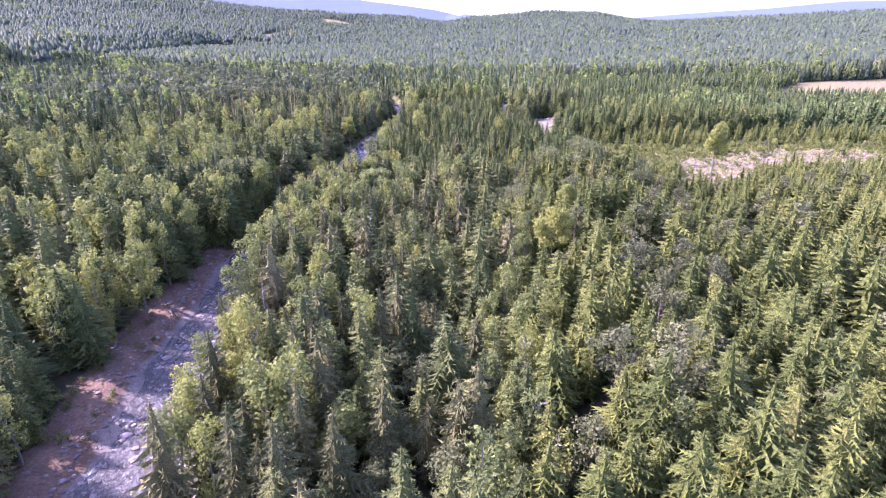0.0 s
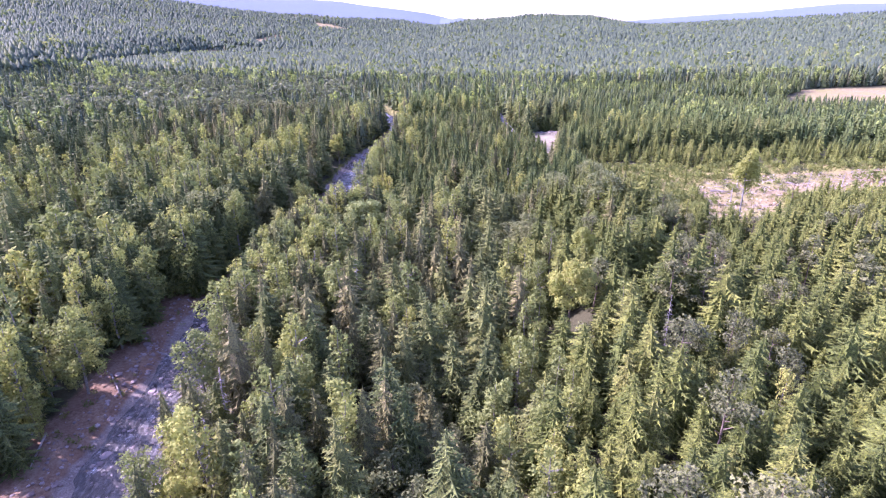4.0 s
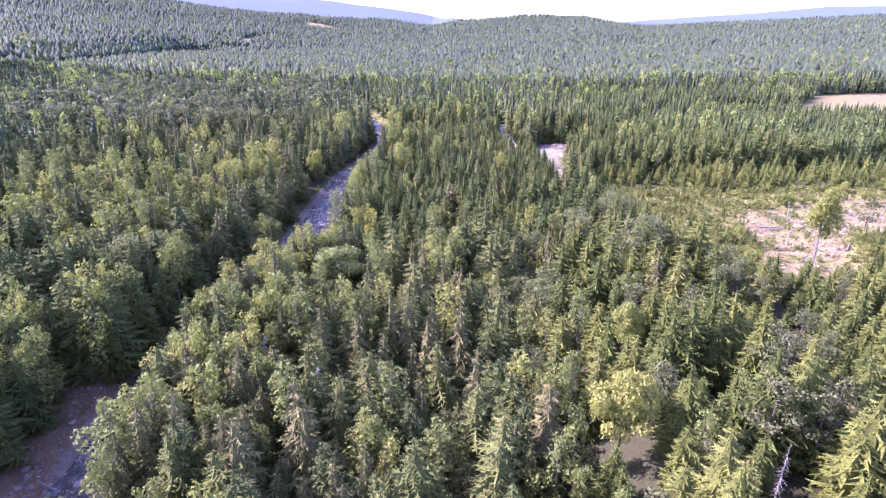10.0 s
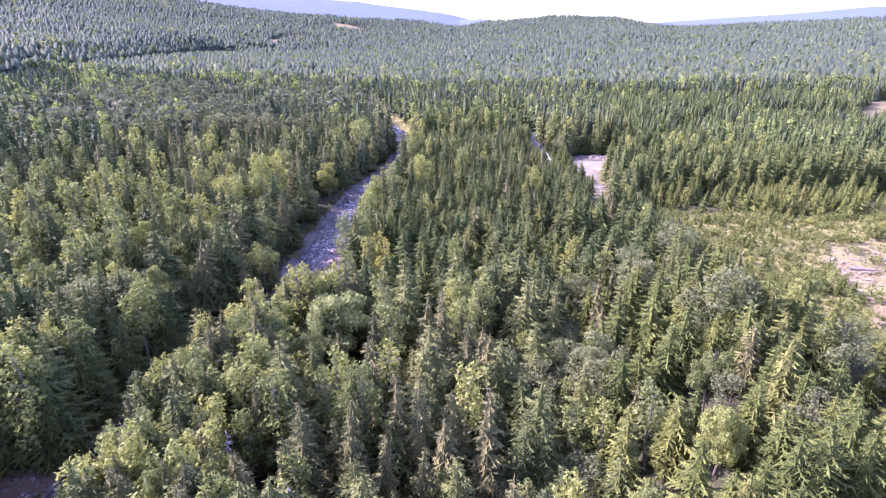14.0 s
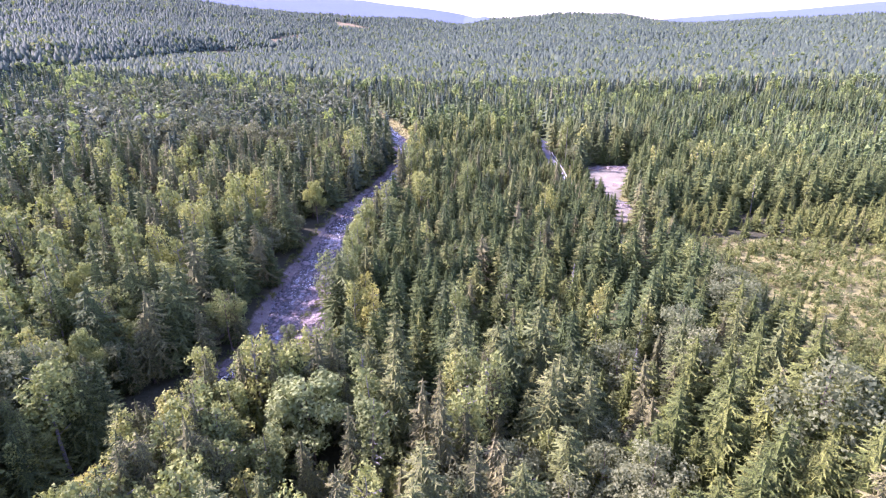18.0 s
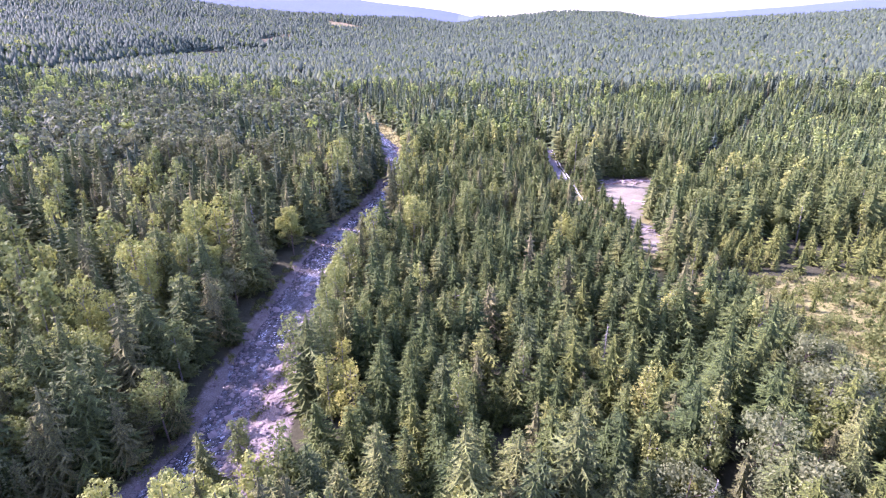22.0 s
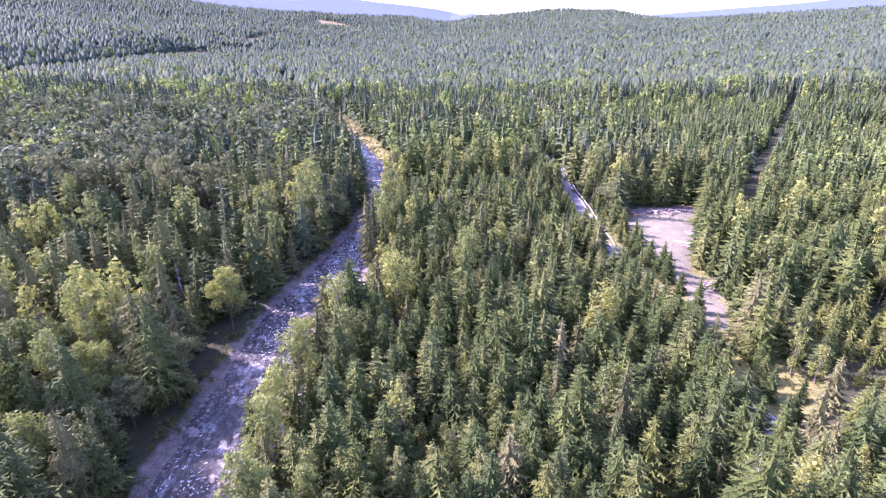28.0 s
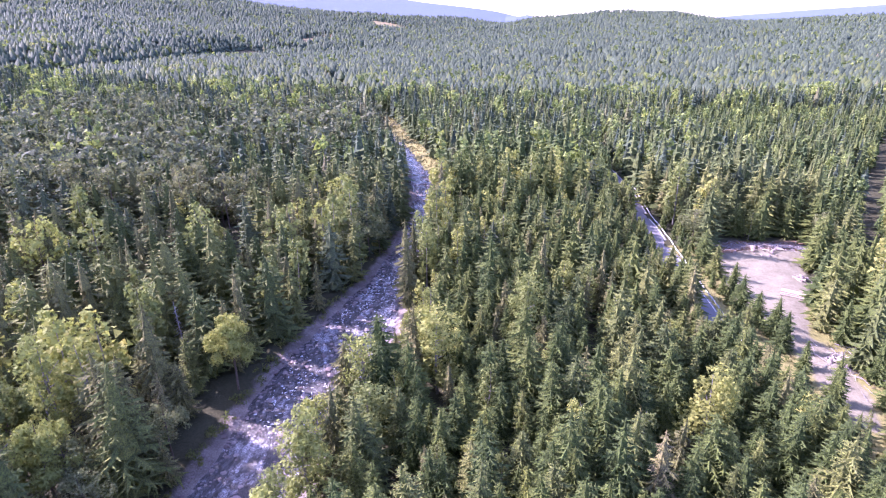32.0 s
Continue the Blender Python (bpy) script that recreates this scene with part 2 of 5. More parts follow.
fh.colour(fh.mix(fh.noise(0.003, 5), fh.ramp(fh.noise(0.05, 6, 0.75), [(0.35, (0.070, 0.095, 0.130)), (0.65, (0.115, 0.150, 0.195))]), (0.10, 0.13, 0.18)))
FAR_HAZE = fh.m

# ---------------------------------------------------------------- mesh helpers


def tip_tones(v):
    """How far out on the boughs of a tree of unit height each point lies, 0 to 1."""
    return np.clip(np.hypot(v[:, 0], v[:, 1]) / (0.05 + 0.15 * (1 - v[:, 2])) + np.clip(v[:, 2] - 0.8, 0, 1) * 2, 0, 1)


def flat_mesh(name, v, f, mats, mi=None, tint=None, smooth=False, tip_tone=None):
    """A triangle mesh from arrays."""
    me = bpy.data.meshes.new(name)
    v, f = np.ascontiguousarray(v, np.float32), np.ascontiguousarray(f, np.int32)
    me.vertices.add(len(v))
    me.vertices.foreach_set("co", v.ravel())
    me.loops.add(f.size)
    me.loops.foreach_set("vertex_index", f.ravel())
    me.polygons.add(len(f))
    me.polygons.foreach_set("loop_start", np.arange(0, f.size, f.shape[1], dtype=np.int32))
    for m in mats:
        me.materials.append(m)
    if mi is not None:
        me.polygons.foreach_set("material_index", np.ascontiguousarray(mi, np.int32))
    if tint is not None:
        me.attributes.new("tint", "FLOAT", "POINT").data.foreach_set("value", np.ascontiguousarray(tint, np.float32))
    if tip_tone is not None:
        me.attributes.new("tip_tone", "FLOAT", "POINT").data.foreach_set("value", np.ascontiguousarray(tip_tone, np.float32))
    me.update(calc_edges=True)
    if not smooth:
        me.shade_flat()
    return me


def part(name, me, parent, label=""):
    ob = new(name, me)
    ob.parent = parent
    return tagged(ob, label)


def bm_mesh(name, bm, mat):
    me = bpy.data.meshes.new(name)
    bm.to_mesh(me)
    bm.free()
    me.materials.append(mat)
    return me


def smooth01(a):
    a = np.clip(a, 0, 1)
    return a * a * (3 - 2 * a)


# ---------------------------------------------------------------- the plan
LEFT_Y = [20, 40, 60, 80, 110, 130, 150, 170, 192, 207, 222, 258, 274, 289, 306, 318, 345, 380, 418, 465, 512, 585, 660, 760]
LEFT_X = [-40, -43.5, -47.5, -51.5, -52.5, -54.5, -54, -49, -42.1, -43.1, -43.1, -42.6, -41.1, -38.1, -34.1, -32.6, -31.6, -35.1, -44, -62, -80, -106, -140, -190]
RIGHT_Y = [20, 40, 60, 80, 110, 130, 150, 170, 184, 192, 205, 216, 232, 258, 274, 289, 303, 318, 345, 380, 408, 465, 512, 585, 660, 760]
RIGHT_X = [-27, -31, -34, -38, -41.5, -44, -44.5, -41, -36.5, -36, -37, -36, -30.5, -29, -25.5, -25.5, -25.5, -25.5, -25.5, -29.5, -34.5, -54, -72, -98, -130, -180]
ROAD_Y = [225, 245, 262, 275, 290, 312, 335, 356, 390, 430, 480]
ROAD_X = [44, 40.5, 38, 36.6, 36.6, 36.6, 37.3, 37.2, 38.8, 35, 24]
LOT = [(46.5, 294), (47.5, 316), (51, 326), (62, 333), (71, 332), (66, 320), (61, 307), (56, 297), (52.5, 288), (54, 279), (51.5, 268), (49, 260), (46.8, 262), (48.5, 272), (49.5, 284)]

BRUSH = [(51, 328), (58, 331), (66, 331), (75, 333), (76, 338), (66, 337), (57, 336), (50, 332)]


def water_z(y):
    return np.interp(y, [-200, 0, 100, 200, 270, 320, 500, 760], [-18, -15.3, -13.6, -11.6, -9.6, -8.6, -8.0, -7.0])


def in_poly(px, py, poly):
    """A soft mask: about 1 inside the outline, falling to 0 within two metres outside."""
    px, py = np.asarray(px, float), np.asarray(py, float)
    inside, dist = np.zeros(px.shape, bool), np.full(px.shape, 1e9)
    for (x0, y0), (x1, y1) in zip(poly, poly[1:] + poly[:1]):
        cut = (y0 > py) != (y1 > py)
        with np.errstate(divide="ignore", invalid="ignore"):
            xi = (x1 - x0) * (py - y0) / (y1 - y0 if y1 != y0 else 1e-9) + x0
        inside ^= cut & (px < xi)
        s = np.clip(((px - x0) * (x1 - x0) + (py - y0) * (y1 - y0)) / ((x1 - x0) ** 2 + (y1 - y0) ** 2), 0, 1)
        dist = np.minimum(dist, np.hypot(px - x0 - s * (x1 - x0), py - y0 - s * (y1 - y0)))
    return np.where(inside, 1.0, np.clip(1 - dist / 2.0, 0, 1))


CLEARING = [(63, 240), (84, 244), (98, 234), (150, 238), (190, 222), (180, 190), (140, 170), (110, 176), (98, 160), (80, 146), (66, 150), (62, 166), (62, 190), (59, 212), (59, 232)]
BARE = [(94, 208), (120, 216), (168, 222), (160, 196), (126, 184), (104, 184), (92, 164), (76, 150), (71, 157), (80, 176), (84, 196)]
AZ = [-60, -45, -38, -30, -24, -17, -10, -4, -0.5, 2, 8, 14, 17.5, 20, 27, 35, 45, 60]
ELEV = [4.6, 4.6, 4.5, 4.15, 3.75, 3.2, 2.75, 2.25, 1.6, 1.4, 1.5, 1.4, 1.05, 1.25, 1.7, 2.2, 2.2, 2.0]
RIDGE = [3600, 3600, 3600, 3600, 3800, 4000, 4200, 4200, 4000, 2900, 2700, 2700, 3000, 3900, 4200, 4200, 4200, 4200]


VALLEY_Y, VALLEY_X = [560, 646, 790, 1067, 1432], [-425, -445, -455, -480, -490]


def river_gap(x, y):
    """Metres from the water's edge: negative in the water; second value is true on the left bank."""
    lx, rx = np.interp(y, LEFT_Y, LEFT_X), np.interp(y, RIGHT_Y, RIGHT_X)
    gap = np.maximum(lx - x, x - rx)
    return np.where((y < 10) | (y > 800), 50.0, gap), x < (lx + rx) / 2


def land(x, y):
    """The height of the ground."""
    x, y = np.asarray(x, float), np.asarray(y, float)
    base = np.interp(y, [-3000, 0, 100, 200, 270, 320, 500, 900, 1500, 5000], [-18, -13.9, -12.2, -10.2, -8.2, -7.2, -6.5, -3, 2, 8])
    terrace = np.interp(y, [0, 90, 140, 160, 200, 260, 320], [-5, -2.5, 0.0, -0.4, -3.2, -6.3, -7.6]) + np.clip(x - 77, -60, 120) * 0.02
    edge = np.interp(y, [0, 80, 130, 180, 240], [4, 7, 14, 20, 26])
    w = smooth01((x - edge) / 22) * smooth01((330 - y) / 60) * smooth01((400 - x) / 150)
    h = base + w * (terrace - base)
    h = h + np.clip(-x - 75, 0, 500) * 0.022
    hollow = np.exp(-(((x - 1) / 9) ** 2 + ((y - 100) / 38) ** 2))
    h = h - 1.6 * hollow
    gap, left = river_gap(x, y)
    bed = water_z(y) - 0.45
    rise = np.where((left & (y < 150)) | (~left & (y > 180) & (y < 224)), smooth01((gap + 1.5) / 8), smooth01((gap + 0.5) / 4.5))
    h = np.where(gap < 14, bed + (np.maximum(h, water_z(y) + 1.0) - bed) * rise, h)
    rx = np.interp(y, ROAD_Y, ROAD_X)
    flat = np.interp(y, [220, 262, 312, 335, 390, 480], [-6.9, -6.9, -6.6, -6.6, -6.3, -6.2])
    rw = smooth01((12 - np.abs(x - rx)) / 8) * smooth01((y - 215) / 20) * smooth01((500 - y) / 30)
    rw = np.maximum(rw, in_poly(x, y, LOT))
    h = h + rw * (flat - h)
    d, az = np.hypot(x, y - 60), np.degrees(np.arctan2(x, y - 60))
    el, rg = np.interp(az, AZ, ELEV), np.interp(az, AZ, RIDGE)
    top = 40 + np.tan(np.radians(el)) * rg
    foot = np.interp(az, [-60, -35, -25, -10, 0, 10, 45], [780, 780, 1000, 1400, 900, 650, 650])
    s = np.clip((d - foot) / (rg - foot), 0, 1)
    h = h + (y > 0) * (top - 4) * np.power(s, 1.25)
    sx = np.interp(y, VALLEY_Y, VALLEY_X)
    h = h + 13 * smooth01((sx - 10 - x) / 45) * smooth01((y - 480) / 120) * smooth01((1400 - y) / 200)
    und = np.sin(x * 0.0071 + 1.3) * np.sin(y * 0.0063 + 0.4) * 5 + np.sin(x * 0.019) * np.sin(y * 0.016 + 2) * 2
    h = h + und * np.clip((d - 350) / 500, 0, 1)
    return h + 0.25 * np.sin(x * 0.31 + np.sin(y * 0.23)) * np.sin(y * 0.27)


def ground_z(x, y):
    return float(land(np.array([x]), np.array([y]))[0])


# ---------------------------------------------------------------- ground, water, road
gx = np.r_[-4800, -4000, -3300, -2700, -2200, -1800, -1450, -1150, -900, -720, -620, *range(-560, -350, 20), -320, -290, -235, -190, -160, -140, np.arange(-125, 200, 2.6), 205, 225, 255, 295, 345, 410, 500, 620, 780, 980, 1250, 1550, 1900, 2350, 2900, 3500, 4100, 4800]
gy = np.r_[-3000, -1800, -1000, -500, -200, -80, -20, 10, np.arange(25, 470, 2.6), 475, 490, 510, 540, 580, 630, 690, 760, 850, 960, 1090, 1200, *range(1260, 1780, 40), 1880, 2020, *range(2140, 2470, 40), 2800, 3200, 3650, 4150, 4800]
GX, GY = np.meshgrid(gx, gy)
GZ = land(GX.ravel(), GY.ravel())
nx, ny = len(gx), len(gy)
ii = (np.arange(ny - 1)[:, None] * nx + np.arange(nx - 1)[None]).ravel()
gme = flat_mesh("ground", np.c_[GX.ravel(), GY.ravel(), GZ], np.c_[ii, ii + 1, ii + nx + 1, ii + nx], [GROUND], smooth=True)
X, Y = GX.ravel(), GY.ravel()
gme.materials.append(FAR_HAZE)
# land past 2600 m takes the painted hazy colour
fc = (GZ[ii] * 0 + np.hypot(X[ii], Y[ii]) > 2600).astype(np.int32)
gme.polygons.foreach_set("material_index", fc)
gap, left = river_gap(X, Y)
masks = {
    "clearing": np.maximum(in_poly(X, Y, CLEARING) * 0.3, in_poly(X, Y, BARE)),
    "soil": np.clip(np.where(left & (Y < 148) & (Y > 40), (12 - gap) / 3, 0), 0, 1),
    "bar": np.clip(np.where(left & (Y < 148), (2.8 - gap) / 2, np.where(left, (3.6 - gap) / 3, np.where((Y > 178) & (Y < 226), (9.5 - gap) / 3, (3.0 - gap) / 2))) * (Y < 385), 0, 1) * (Y > 40),
    "grass": np.clip(smooth01((10 - np.abs(X - np.interp(Y, ROAD_Y, ROAD_X) - 5)) / 4) * (Y > 235) * (Y < 330) + np.where(~left & (Y > 385) & (Y < 560), np.clip((9 - gap) / 3, 0, 1), 0) + ((X > 45) & (X < 66) & (Y > 255) & (Y < 300)) * 0.7 + in_poly(X, Y, CLEARING) * (1 - in_poly(X, Y, BARE)) * 0.45 + 0.22 * smooth01((X - 44) / 8) * (Y > 100) * (Y < 235) * smooth01((300 - X) / 60), 0, 1),
    "gravel": in_poly(X, Y, LOT),
    "brush": in_poly(X, Y, BRUSH),
}
FIELDS = [[(268, 462), (300, 512), (352, 566), (445, 582), (470, 545), (415, 490), (340, 458)], [(-440, 1420), (-452, 1420), (-486, 1530), (-470, 1640), (-445, 1740), (-436, 1700), (-448, 1560)], [(-404, 1285), (-410, 1330), (-480, 1335), (-496, 1300)], [(-470, 2240), (-380, 2240), (-372, 2340), (-455, 2425), (-530, 2430)]]
for fpoly in FIELDS:
    masks["clearing"] = np.maximum(masks["clearing"], in_poly(X, Y, fpoly))
for key, val in masks.items():
    gme.attributes.new(key, "FLOAT", "POINT").data.foreach_set("value", np.ascontiguousarray(val, np.float32))
tagged(new("ground", gme), "forest floor with straw-coloured clearing, red soil and gravel", "ground", kind="structure")


def strip(name, ys, xa, xb, z_of, cols, mat, label, cat):
    """A ribbon across y between two edges."""
    k = np.linspace(0, 1, cols + 1)
    xs = xa[:, None] + (xb - xa)[:, None] * k
    yy = np.repeat(ys[:, None], cols + 1, 1)
    zz = z_of(xs, yy)
    i = (np.arange(len(ys) - 1)[:, None] * (cols + 1) + np.arange(cols)[None]).ravel()
    me = flat_mesh(name, np.c_[xs.ravel(), yy.ravel(), zz.ravel()], np.c_[i, i + 1, i + cols + 2, i + cols + 1], [mat], smooth=True)
    return tagged(new(name, me), label, cat, kind="structure")


ys = np.arange(12, 780, 2.0)
river = strip("river_water", ys, np.interp(ys, LEFT_Y, LEFT_X) - 3, np.interp(ys, RIGHT_Y, RIGHT_X) + 3, lambda x, y: water_z(y) + 0.06 * np.sin(x * 1.3 + y * 0.7), 8, WATER, "shallow river with white riffles over stones", "water")
wv_ = np.repeat(ys, 9)
river.data.attributes.new("riffle", "FLOAT", "POINT").data.foreach_set("value", np.ascontiguousarray(np.interp(wv_, [0, 150, 185, 240, 300, 800], [0.1, 0.25, 0.8, 0.75, 0.9, 0.7]) + 0.25 * np.sin(wv_ * 0.16), np.float32))
ys = np.arange(228, 478, 3.0)
road_x = np.interp(ys, ROAD_Y, ROAD_X)
strip("road", ys, road_x - 2.6, road_x + 2.6, lambda x, y: land(np.interp(y, ROAD_Y, ROAD_X), y) + 0.09 + 0 * x, 4, ASPHALT, "narrow grey asphalt forest road", "road")
strip("edge_line", ys, road_x + 2.15, road_x + 2.3, lambda x, y: land(np.interp(y, ROAD_Y, ROAD_X), y) + 0.096 + 0 * x, 1, WHITE, "worn white road edge line", "road marking")

# ---------------------------------------------------------------- trees: templates of unit height 1, as triangle arrays
UP = np.array([0, 0, 1.0])


def stem(points, radii, sides=6):
    """A tapered tube through points."""
    v, f = [], []
    for p, r in zip(points, radii):
        for k in range(sides):
            a = 2 * math.pi * k / sides
            v.append((p[0] + r * math.cos(a), p[1] + r * math.sin(a), p[2]))
    for j in range(len(points) - 1):
        for k in range(sides):
            a, b = j * sides + k, j * sides + (k + 1) % sides
            f += [(a, b, b + sides), (a, b + sides, a + sides)]
    return np.array(v), np.array(f)


def limb(p0, p1, r0, r1):
    """A three-sided limb in any direction."""
    d = np.subtract(p1, p0)
    a = np.cross(d, UP if abs(d[2]) < 0.9 * np.linalg.norm(d) else (1, 0, 0))
    a = a / np.linalg.norm(a)
    b = np.cross(d, a) / np.linalg.norm(d)
    v = [p + r * (math.cos(t) * a + math.sin(t) * b) for p, r in ((np.array(p0), r0), (np.array(p1), r1)) for t in (0, 2.09, 4.19)]
    f = [(k, (k + 1) % 3, 3 + (k + 1) % 3) for k in range(3)] + [(k, 3 + (k + 1) % 3, 3 + k) for k in range(3)]
    return np.array(v), np.array(f)


def join(pieces):
    v, f, n = [], [], 0
    for a, b in pieces:
        v.append(a)
        f.append(np.asarray(b) + n)
        n += len(a)
    return np.concatenate(v), np.concatenate(f)


def spruce_crown(seed, whorls, per, girth=0.17, low=0.06, detail=2, gaps=0.0, droop=0.3, hang=1.0):
    """Whorls of feathered boughs round a narrow heart. detail 2: three pairs of twigs a bough; 1: one pair; 0: plain blades."""
    g = np.random.default_rng(seed)
    pcs = []
    lop, phase = g.uniform(0.05, 0.2), g.uniform(0, 6.28)
    for w in range(whorls):
        u = (w + g.uniform(-0.3, 0.3)) / whorls
        h = low + (0.985 - low) * (1 - (1 - u) ** 1.12)
        h = min(max(h, low), 0.972)
        reach = (girth * (1 - h) ** 0.63 * min(1, 0.6 + 2.6 * (h - low + 0.05)) + 0.010) * g.uniform(0.84, 1.14)
        n = max(4, int(per * (0.62 + 0.38 * (1 - h)) + 0.5))
        off = g.uniform(0, 6.28)
        for k in range(n):
            if g.random() < gaps:
                continue
            a = off + 6.283 * (k + g.uniform(-0.3, 0.3)) / n
            L = reach * g.uniform(0.68, 1.2) * (1 + lop * math.sin(a + phase))
            roll = g.uniform(-0.35, 0.35)
            out = np.array([math.cos(a), math.sin(a), 0])
            side = np.array([-math.sin(a), math.cos(a), 0]) * math.cos(roll) + UP * math.sin(roll)
            z0 = h + g.uniform(-0.012, 0.012)
            sag = L * droop * g.uniform(0.6, 1.35)
            p0 = UP * z0
            p1 = out * L * 0.58 + UP * (z0 - sag * 0.85)
            p2 = out * L + UP * (z0 - sag * g.uniform(0.8, 1.05))
            if detail == 0:
                b = out * L * 0.08 + p0
                pcs.append((np.array([b + side * L * 0.30 - UP * L * 0.08, p2, b - side * L * 0.30 - UP * L * 0.08]), np.array([(0, 1, 2)])))
                continue
            wd = L * (0.075 if detail == 2 else 0.105)
            pcs.append((np.array([p0, p1 + side * wd - UP * L * 0.04, p2, p1 - side * wd - UP * L * 0.04]), np.array([(0, 1, 2), (0, 2, 3)])))
            for f in ((0.26, 0.46, 0.66) if detail == 2 else (0.40,)):
                b = p0 + (p1 - p0) * min(1, f / 0.58) + (p2 - p1) * max(0, (f - 0.58) / 0.42)
                root = (0.12 if detail == 2 else 0.18) * L
                for sg in (-1, 1):
                    tip = b + out * L * g.uniform(0.16, 0.28) + side * sg * L * (0.50 - 0.42 * f) * g.uniform(0.75, 1.2) - UP * L * hang * g.uniform(0.03, 0.17)
                    pcs.append((np.array([b, tip, b + out * root]), np.array([(0, 1, 2)])))
    heart = spruce_far(seed + 1, 3 if detail else 2, 5 if detail else 4, girth * 0.5, low)
    pcs.append(heart)
    pcs.append((np.array([(0.006, 0, 0.94), (-0.004, 0.005, 0.94), (-0.004, -0.005, 0.94), (0, 0, 1.0)]), np.array([(0, 1, 3), (1, 2, 3), (2, 0, 3)])))
    return join(pcs)


def spruce_far(seed, tiers, sides, girth=0.17, low=0.05):
    """Jagged stacked skirts: the heart of a crown, and trees at a distance."""
    g = np.random.default_rng(seed)
    pcs = []
    for j in range(tiers):
        z0, z1 = low + 0.82 * j / tiers, min(1.0, low + 0.95 * (j + 1.35) / tiers)
        if j == tiers - 1:
            z1 = 0.985
        r = girth * (1 - z0) ** 0.7
        a = g.uniform(0, 6.28) + 6.283 * np.arange(sides) / sides
        rr = r * g.uniform(0.7, 1.25, sides)
        v = np.c_[rr * np.cos(a), rr * np.sin(a), z0 + g.uniform(-0.03, 0.03, sides)]
        v = np.r_[v, [[0, 0, z1]]]
        pcs.append((v, np.array([(k, (k + 1) % sides, sides) for k in range(sides)])))
    return join(pcs)


def leafy_crown(seed, count, size, lobes, hang=0.25, spread=0.25):
    """Leaf clumps: small bent leaves over the shells of several lobes (cx, cy, cz, rx, rz)."""
    g = np.random.default_rng(seed)
    lob = np.array(lobes)
    area = lob[:, 3] * lob[:, 4]
    pick = g.choice(len(lob), count, p=area / area.sum())
    d = g.normal(size=(count, 3))
    d[:, 2] = d[:, 2] * 0.9 + 0.25
    d /= np.linalg.norm(d, axis=1, keepdims=True)
    rad = g.uniform(1 - spread * 1.6, 1 + spread * 0.45, count)
    lump = 1 + 0.16 * np.sin(d[:, 0] * 7 + seed) * np.sin(d[:, 1] * 6 + d[:, 2] * 5)
    c = lob[pick, :3] + d * np.c_[lob[pick, 3], lob[pick, 3], lob[pick, 4]] * (rad * lump)[:, None]
    n = d + g.normal(scale=0.65, size=(count, 3))
    n /= np.linalg.norm(n, axis=1, keepdims=True)
    t = np.cross(n, g.normal(size=(count, 3)))
    t /= np.linalg.norm(t, axis=1, keepdims=True)
    b = np.cross(n, t)
    s = size * g.uniform(0.6, 1.35, count)[:, None]
    tri = np.stack([c + t * s, c - t * s * 0.6 + b * s * 0.85, c - t * s * 0.6 - b * s * 0.85 - UP * s * hang], 1)
    return tri.reshape(-1, 3), np.arange(count * 3).reshape(-1, 3)


def birch_lobes(seed, narrow=1.0):
    """Many small clumps round a tall, narrow heart."""
    g = np.random.default_rng(seed)
    L = [(0, 0, 0.54, 0.085 * narrow, 0.33)]
    for k in range(22):
        a, z = g.uniform(0, 6.28), g.uniform(0.17, 0.92)
        r = 0.135 * narrow * math.sqrt(max(0.02, 1 - ((z - 0.50) / 0.47) ** 2)) * g.uniform(0.55, 1.05)
        L.append((r * math.cos(a), r * math.sin(a), z, 0.050 * narrow * g.uniform(0.7, 1.35), 0.072 * g.uniform(0.7, 1.35)))
    return L


def round_lobes(seed, wide=1.0, low=0.3):
    """Many small clumps over a broad dome."""
    g = np.random.default_rng(seed)
    L = [(0, 0, 0.60, 0.16 * wide, 0.21)]
    for k in range(24):
        a, t = g.uniform(0, 6.28), g.uniform(-0.55, 1.0)
        c = math.sqrt(1 - t * t) * g.uniform(0.8, 1.1)
        z = max(low, 0.60 + 0.30 * t)
        L.append((0.25 * wide * c * math.cos(a), 0.25 * wide * c * math.sin(a), z, 0.078 * wide * g.uniform(0.7, 1.4), 0.068 * g.uniform(0.7, 1.4)))
    return L


def bush_lobes(seed):
    g = np.random.default_rng(seed)
    return [(g.uniform(-0.4, 0.4), g.uniform(-0.4, 0.4), g.uniform(0.25, 0.6), g.uniform(0.28, 0.45), g.uniform(0.28, 0.42)) for k in range(5)]


def pine_lobes(seed):
    g = np.random.default_rng(seed)
    L = [(0, 0, 0.88, 0.10, 0.10)]
    for k in range(9):
        a, z = g.uniform(0, 6.28), g.uniform(0.45, 0.88)
        r = g.uniform(0.08, 0.17)
        L.append((r * math.cos(a), r * math.sin(a), z, 0.085, 0.055))
    return L


